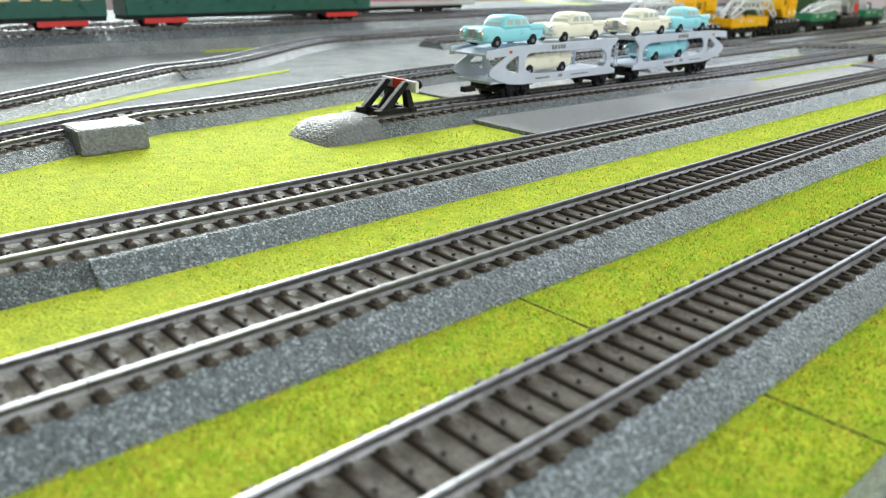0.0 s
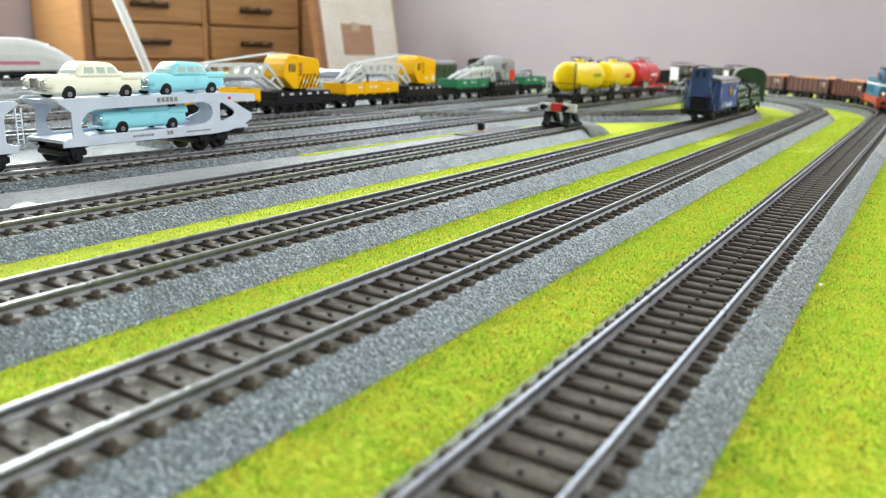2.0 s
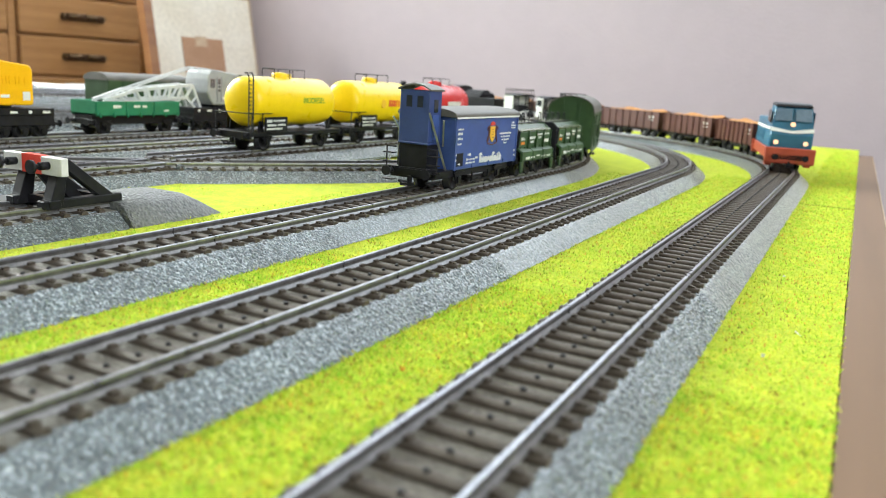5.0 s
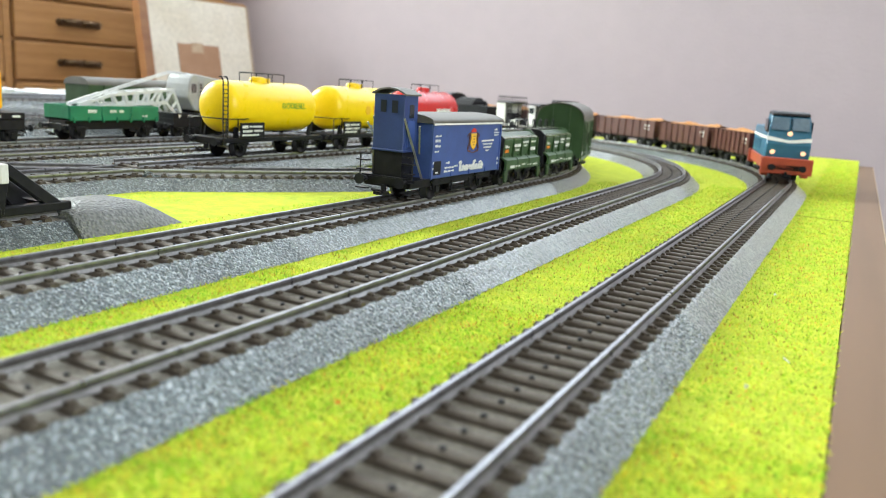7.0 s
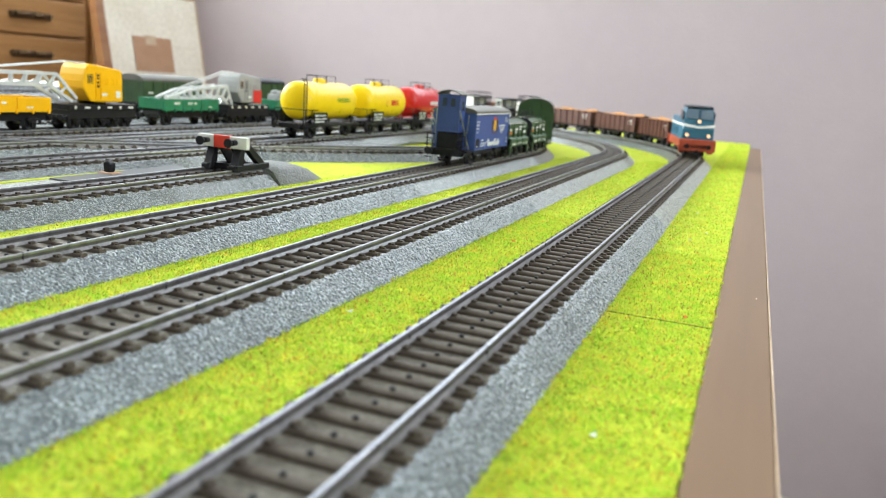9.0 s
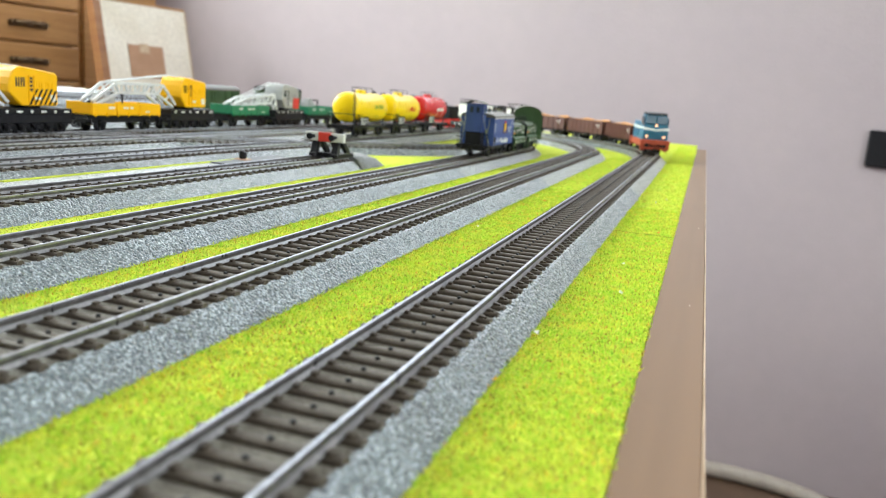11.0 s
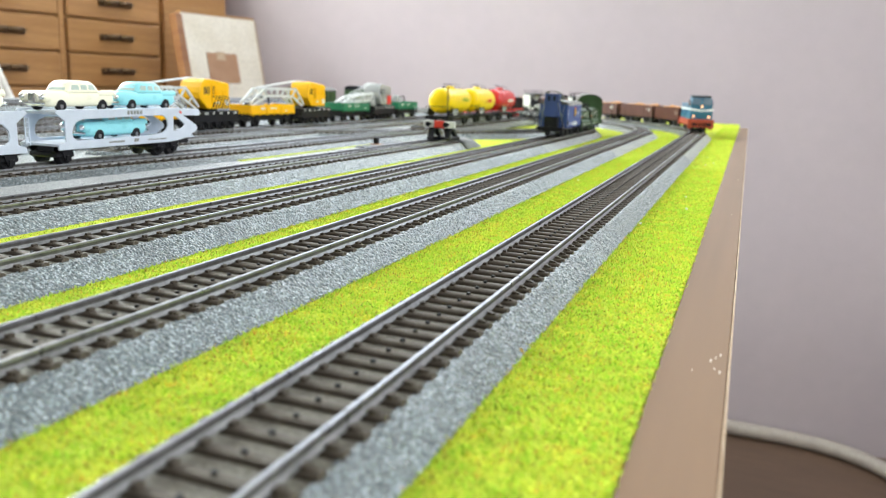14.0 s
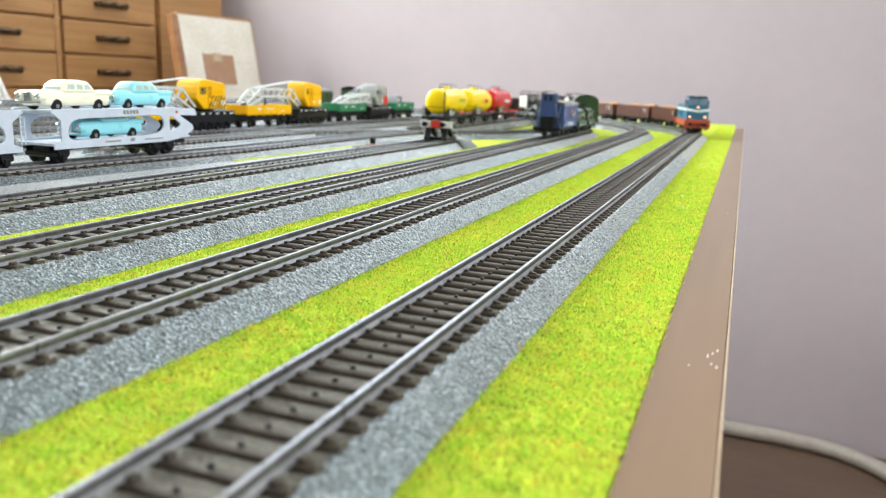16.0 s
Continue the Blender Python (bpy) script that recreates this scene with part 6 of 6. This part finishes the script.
# ================= the trains, set on their tracks =================
S0 = 880.0
V = 650.0 + S0
put(covered_van(), "t3", V + 43)
bw = put(ballast_wagon("dark green ballast wagon with pale lids behind the van"), "t3", V - 35)
copy_thing(bw, spot("t3", V - 95))
put(beer_wagon(), "t3", V - 167)
flats = [put(flat_wagon(), "t3", V + 130)]
flats += [copy_thing(flats[0], spot("t3", V + 130 + 75 * k)) for k in (1, 2)]
dv = [delivery_van("white vintage delivery van with black cab and roof rack", True, False),
      delivery_van("white vintage bus with dark windows and black roof", False, True)]
dv.append(copy_thing(dv[0], pose(0, 0, 0)))
for k, ob in enumerate(dv):
    ob.matrix_basis = spot("t3", V + 130 + 75 * k, 11.5)
put(steam_engine("black steam engine with red wheels and tender"), "t3", V + 430)

tanks = [tank_wagon("yellow tank wagon with green print and black ladder", YELLOW, "text"),
         tank_wagon("yellow tank wagon with bold red print and round emblem", YELLOW, "red"),
         tank_wagon("bright red tank wagon with bold white print", RED, "white")]
for k, ob in enumerate(tanks):
    ob.matrix_basis = pose(-0.272, 0.523 + 0.098 * k, 0.003) @ Matrix.Scale(1.02, 4)

stop = buffer_stop()
stop.matrix_basis = pose(-0.2, 0.320, -0.0008) @ Matrix.Diagonal((0.9, 0.82, 0.9, 1))
copy_thing(stop, pose(-0.298, -0.235, -0.0008, 0, 0, 180) @ Matrix.Diagonal((0.9, 0.82, 0.9, 1)))
for y, s, xm, run in ((331, 1, -200, 1.0), (-251, -1, -298, 0.72)):
    f = Form()
    prof = [(-21, -10.2), (-20.4, -8.5), (-15.2, -1.2), (-6, 1.0), (6, 1.0), (15.2, -1.2), (20.4, -8.5), (21, -10.2)]
    rings = [(y, 1, 1), (y + s * 14 * run, 1, 1.02), (y + s * 28 * run, 1, 1.0), (y + s * 36 * run, 0.98, 0.84), (y + s * 48 * run, 0.96, 0.02)]
    vs = [(xm + u * a, yy, -10.2 + (z + 10.2) * h) for yy, a, h in rings for u, z in prof]
    n = len(prof)
    f.add(vs, [(j * n + i, j * n + (i + 1) % n, (j + 1) * n + (i + 1) % n, (j + 1) * n + i) for j in range(4) for i in range(n)], True)
    f.f += [tuple(range(n)), tuple(4 * n + i for i in reversed(range(n)))]
    f.s += [False, False]
    solid("ballast_mound", f, CONCRETE, "grey sloping ballast mound behind the buffer stop", "ballast mound", group="ballast mounds")

tr = [transporter("pale grey two-deck car transporter unit with model cars", False), transporter("pale grey two-deck car transporter unit with model cars", True)]
LOW = Matrix.Diagonal((1, 1, 0.93, 1))
tr[0].matrix_basis = pose(-0.2985, 0.016, -0.0008) @ LOW
tr[1].matrix_basis = pose(-0.2985, -0.116, -0.0008) @ LOW
cream = saloon("cream model saloon car on the transporter", CARWHITE)
sky_car = saloon("light blue model saloon car on the transporter", CARBLUE)
spots = [(sky_car, 0.013, 28.3), (cream, -0.040, 28.3), (cream, -0.114, 28.3), (sky_car, -0.172, 28.3), (sky_car, -0.014, 11.0), (cream, -0.144, 11.0)]
used = set()
for ob, y, z in spots:
    m = pose(-0.2995, y + 0.024, z * 0.001)
    if ob.name in used:
        copy_thing(ob, m)
    else:
        ob.matrix_basis = m
        used.add(ob.name)

SMALL = Matrix.Scale(0.94, 4)
c1 = crane_wagon("yellow rail crane with black stripes and silver jib", CRANEYELLOW, True, 0.85)
c1.matrix_basis = pose(-0.41, 0.245, 0) @ SMALL
c2 = crane_wagon("plain yellow rail crane with silver jib", CRANEYELLOW, False, 0.55)
c2.matrix_basis = pose(-0.41, 0.425, 0) @ SMALL
c3 = crane_wagon("grey and red rail crane with silver jib", CABGREY, False, 0.5, ((-30, 37.0, 27.0), (-86, 32.0, 24.6), (-112, 24.5, 22.0)))
c3.matrix_basis = pose(-0.41, 0.604, 0) @ SMALL
for x in (-13.2, 12.96):
    part("red_panel", Form().box(x, x + 0.24, 6, 20.2, 21.4, 34), WHEELRED, c3, "red lower panel")
yw = low_wagon("yellow low-sided wagon under a crane jib", CRANEYELLOW, "gear")
yw.matrix_basis = pose(-0.411, 0.338, 0) @ SMALL
copy_thing(yw, pose(-0.411, 0.158, 0) @ SMALL)
gw = low_wagon("green low-sided wagon under a crane jib", FLATGREEN, "none", 38.0)
gw.matrix_basis = pose(-0.411, 0.523, 0) @ SMALL
gw2 = low_wagon("green low-sided wagon with winch gear", FLATGREEN, "gear", 36.0)
gw2.matrix_basis = pose(-0.411, 0.682, 0) @ SMALL

put(diesel_engine(), "t1", S0 + 806, 180)
ow = open_wagon("brown open wagon heaped with ochre load")
put(ow, "t1", S0 + 914)
for k in range(1, 6):
    copy_thing(ow, spot("t1", S0 + 914 + 101 * k))

co = coach()
co.matrix_basis = pose(-0.70, -0.082, 0.012)
copy_thing(co, pose(-0.70, -0.362, 0.012))
express().matrix_basis = pose(-0.764, 0.13, 0.012)

hw = [(house_wagon("dark green wagon with olive grey roof", GREEN, ROOFGREY, 44, 33), -0.53, 0.635), (house_wagon("dull green covered wagon with dark roof", GREEN, BLACK, 40, 36), -0.53, 0.80)]
for ob, x, y in hw:
    ob.matrix_basis = pose(x, y, 0)

# ---- small trackside things ----
solid("metal_plate", Form().prism([(-256, 250), (-226, 250), (-226, 318), (-256, 340)], -6.9, -5.6, "z"), DULLGREY, "flat dark grey strip lying beside the siding", "metal strip", bevel=0.3)
lantern = thing("switch_lantern", "small black turnout lantern on a tan foot", "turnout lantern")
part("foot", Form().box(-257, -247, 280, 287, -8.6, -5.0), TAPE, lantern, "tan foot", 0.4)
part("housing", Form().prism([(-254, -5.0), (-250, -5.0), (-249.6, -0.4), (-252.4, 1.2), (-254.6, -0.2)], 281.5, 285.5), BLACK, lantern, bevel=0.5)
solid("switch_motor", Form().prism([(-354, -8.6), (-326, -8.6), (-329, 2.4), (-351, 2.4)], -376, -346), CONCRETE, "grey block-shaped turnout drive beside the track", "turnout drive", bevel=1.5)
rnd = random.Random(11)
for k, (x, y, mat) in enumerate(((20.6, -193, GOLD), (21.0, -38, GOLD), (21.7, 0, PRINT), (39.1, 353, PRINT), (33.4, 328, PRINT), (-30, 271, ORANGE), (38, 60, PRINT), (34, 110, PRINT), (-38, 150, PRINT),
                               (30, 420, PRINT), (-52, 20, PRINT), (42, 200, ORANGE))):
    f = Form()
    pts = [(x + rnd.uniform(-0.9, 0.9), y + rnd.uniform(-0.9, 0.9), ZB + rnd.uniform(0.2, 1.6)) for _ in range(6)]
    f.add(pts, [(0, 1, 2), (0, 2, 3), (0, 3, 4), (0, 4, 5), (1, 2, 5), (2, 3, 4), (1, 5, 4)])
    solid("crumb", f, mat, "tiny pale crumb lying on the grass mat", "crumb", group="crumbs on the grass")

# scuffs and a thread on the edge strip
for y, x, L, w in ((-176, 60.6, 2.6, 0.25), (-173.5, 61.6, 2.0, 0.2), (-171, 62.6, 2.4, 0.22), (-183, 62.8, 2.2, 0.25), (-181, 61.6, 1.6, 0.2), (-184, 57, 1.2, 0.15), (60, 60, 2.4, 0.15), (240, 61, 2.0, 0.2)):
    f = Form().prism([(x - w, y), (x + w * 0.4, y - L * 0.2), (x + w, y + L * 0.5), (x + w * 0.2, y + L), (x - w * 0.6, y + L * 0.7)], ZB - 0.29, ZB - 0.25, "z")
    solid("scuff", f, EDGEWHITE, "pale scuff on the brown edge strip", "scuff", group="scuffs on the edge strip")
curl = Form().wire([(64.3 + 2.4 * math.sin(u * 0.9), -262 - u * 0.6, ZB - 12 - 2.2 * u + 2.5 * math.cos(u * 1.3)) for u in range(12)], 0.13, 4)
solid("thread", curl, WHITEBAR, "curled white thread caught on the edge strip", "thread")

# ---- the room's furniture ----
cab = thing("chest_of_drawers", "warm brown wooden chest with two columns of drawers", "chest of drawers")
part("carcass", Form().box(-330, -18, -500, 418, -920, 480), PINE, cab, bevel=3)
part("end_panel", Form().box(-18, -2, 170, 418, -920, 480), PINE, cab, "plain wooden end panel", 2)
part("centre_stile", Form().box(-18, -4, -173, -157, -920, 480), PINE, cab, bevel=1)
part("left_stile", Form().box(-18, -4, -500, -480, -920, 480), PINEDARK, cab, bevel=1)
drawer = Form().box(-18, 0, -150, 150, -44, 44).mesh("drawer", PINE)
handle = Form().wire([(0, -50, 0), (13, -44, 2), (16, 0, 3), (13, 44, 2), (0, 50, 0)], 7, 8).box(0, 3, -52, 52, -9, 9).mesh("handle", BRONZE)
for yc in (0, -325):
    for k in range(14):
        d = part("drawer", drawer, PINE, cab)
        d.matrix_basis = pose(0, yc * 0.001, 0.2365 + 0.189 - k * 0.0945)
        md = d.modifiers.new("edge", "BEVEL")
        md.width, md.segments = 0.003, 1
        part("handle", handle, BRONZE, d, "dark bronze drawer handle")
cab.matrix_basis = pose(-1.67, 1.449, 0, 0, 0, -10.8)

board = thing("leaning_board", "cream board with brown edge and cardboard patch", "board")
part("sheet", Form().box(-9, 9, -130, 148, 0, 1160), CREAM, board, "cream scuffed sheet", 1)
part("edge_lath", Form().box(-14, 14, -152, -130.3, 0, 1156), PINEDARK, board, "brown wooden edge lath", 1)
part("top_lath", Form().box(-10, 10, -130, 148, 1160.3, 1166), PINE, board)
part("cardboard_patch", Form().box(9.2, 11, -62, 52, 966, 1052), TAPE, board, "brown cardboard patch")
part("patch_tape", Form().box(11.2, 11.8, -26, 6, 1032, 1056), EDGELIGHT, board, "strip of tan tape")
part("worn_edge", Form().box(-10, 10, 148.3, 152, 0, 1160), EDGELIGHT, board, "worn tan edge")
board.matrix_basis = pose(-1.188, 1.535, -0.92, 0, -12, -10.8)

rack = thing("folding_rack", "white metal folding rack with slanted legs", "rack")
for y0, y1 in ((640, 1290), (560, 430)):
    part("leg", Form().rod((-1480, y0, 620), (-1440, y1, -920), 9, 10), WHITEBAR, rack)
part("cross_bar", Form().rod((-1480, 640, 620), (-1480, 560, 620), 9, 10), WHITEBAR, rack)

sock = thing("wall_socket", "black double socket on the lilac wall", "socket")
part("plate", Form().box(438, 556, 1916, 1934.8, -44, 44), BLACK, sock, bevel=3)
part("insert", Form().rod((500, 1914, 0), (500, 1917, 0), 22, 20), STUD, sock)
part("mark", Form().box(478, 486, 1914.5, 1916.2, 12, 20), PRINT, sock)
bend = [(-600, 1905), (-200, 1906), (110, 1906), (264, 1904), (335, 1896), (396, 1880), (448, 1854), (498, 1812), (548, 1754), (600, 1684), (650, 1604)]
ring = [(21 * math.cos(2 * math.pi * k / 14), -898 + 21 * math.sin(2 * math.pi * k / 14)) for k in range(14)]
hose = sweep(Form(), Line(bend), ring)
hose.s = [True] * (len(hose.s) - 2) + [False, False]
solid("hose", hose, HOSE, "thick greyish white hose lying along the wall", "hose")

# ---- seams in the grass mats ----
for x0, x1, y in ((-109, -85, -341), (-44, -20, -338), (21, 49.3, 196), (21, 49.3, 640)):
    solid("mat_seam", Form().box(x0, x1, y - 0.2, y + 0.2, ZB - 0.5, ZB - 0.1), SEAM, "dark thin seam between two grass mats", "seam", "structure")


# ---- grass fibres on the near strips ----
def fibres():
    g = np.random.default_rng(4)
    pts = []
    for x0, x1, y0, y1, dens in ((20, 49.9, -560, 300, 3.2), (20, 49.9, 300, 1165, 1.2), (-45, -19, -560, 350, 3.2), (-45, -19, 350, 760, 1.2), (-110, -83.5, -500, 350, 2.6), (-110, -83.5, 350, 700, 0.6),
                                 (-181, -147, -400, 640, 0.6), (-270, -219, -300, 420, 0.3), (-100, 20, 760, 1165, 0.25), (-380, -150, -560, -200, 0.25)):
        n = int((x1 - x0) * (y1 - y0) * dens)
        pts.append(np.column_stack([g.uniform(x0, x1, n), g.uniform(y0, y1, n)]))
    p = np.concatenate(pts)
    keep = np.ones(len(p), bool)
    for line in TRACKS.values():
        q = np.array([(a.x, a.y) for a in line.p])
        for a, b in zip(q, q[1:]):
            d = b - a
            u = np.clip(((p - a) @ d) / (d @ d), 0, 1)
            keep &= np.hypot(*(p - a - u[:, None] * d).T) > 19.6
    for y, x0, x1 in ((-341, -110, -84), (-338, -45, -19), (196, 20, 50), (640, 20, 50)):
        keep &= ~((np.abs(p[:, 1] - y) < 0.35) & (p[:, 0] > x0) & (p[:, 0] < x1))
    p = p[keep]
    n = len(p)
    a = g.uniform(0, 2 * np.pi, n)
    w, h, lean = g.uniform(0.12, 0.3, n), g.uniform(0.35, 1.1, n), g.uniform(0.2, 1.1, n)
    la = g.uniform(0, 2 * np.pi, n)
    up = 6.5 * np.clip((p[:, 1] - 1105.0) / 67.0, 0, 1) ** 1.3
    v = np.empty((n, 3, 3))
    v[:, 0] = np.column_stack([p[:, 0] - w * np.cos(a), p[:, 1] - w * np.sin(a), ZB - 0.5 + up])
    v[:, 1] = np.column_stack([p[:, 0] + w * np.cos(a), p[:, 1] + w * np.sin(a), ZB - 0.5 + up])
    v[:, 2] = np.column_stack([p[:, 0] + lean * np.cos(la), p[:, 1] + lean * np.sin(la), ZB - 0.4 + h + up])
    me = bpy.data.meshes.new("grass_fibres")
    me.vertices.add(3 * n)
    me.vertices.foreach_set("co", (v * 0.001).ravel())
    me.loops.add(3 * n)
    me.loops.foreach_set("vertex_index", np.arange(3 * n))
    me.polygons.add(n)
    me.polygons.foreach_set("loop_start", np.arange(n) * 3)
    me.polygons.foreach_set("loop_total", np.full(n, 3))
    me.update(calc_edges=True)
    me.materials.append(BLADES)
    return tagged(new("grass_fibres", me), "short bright green and yellow model grass fibres", "grass", "", "stuff")


fibres()
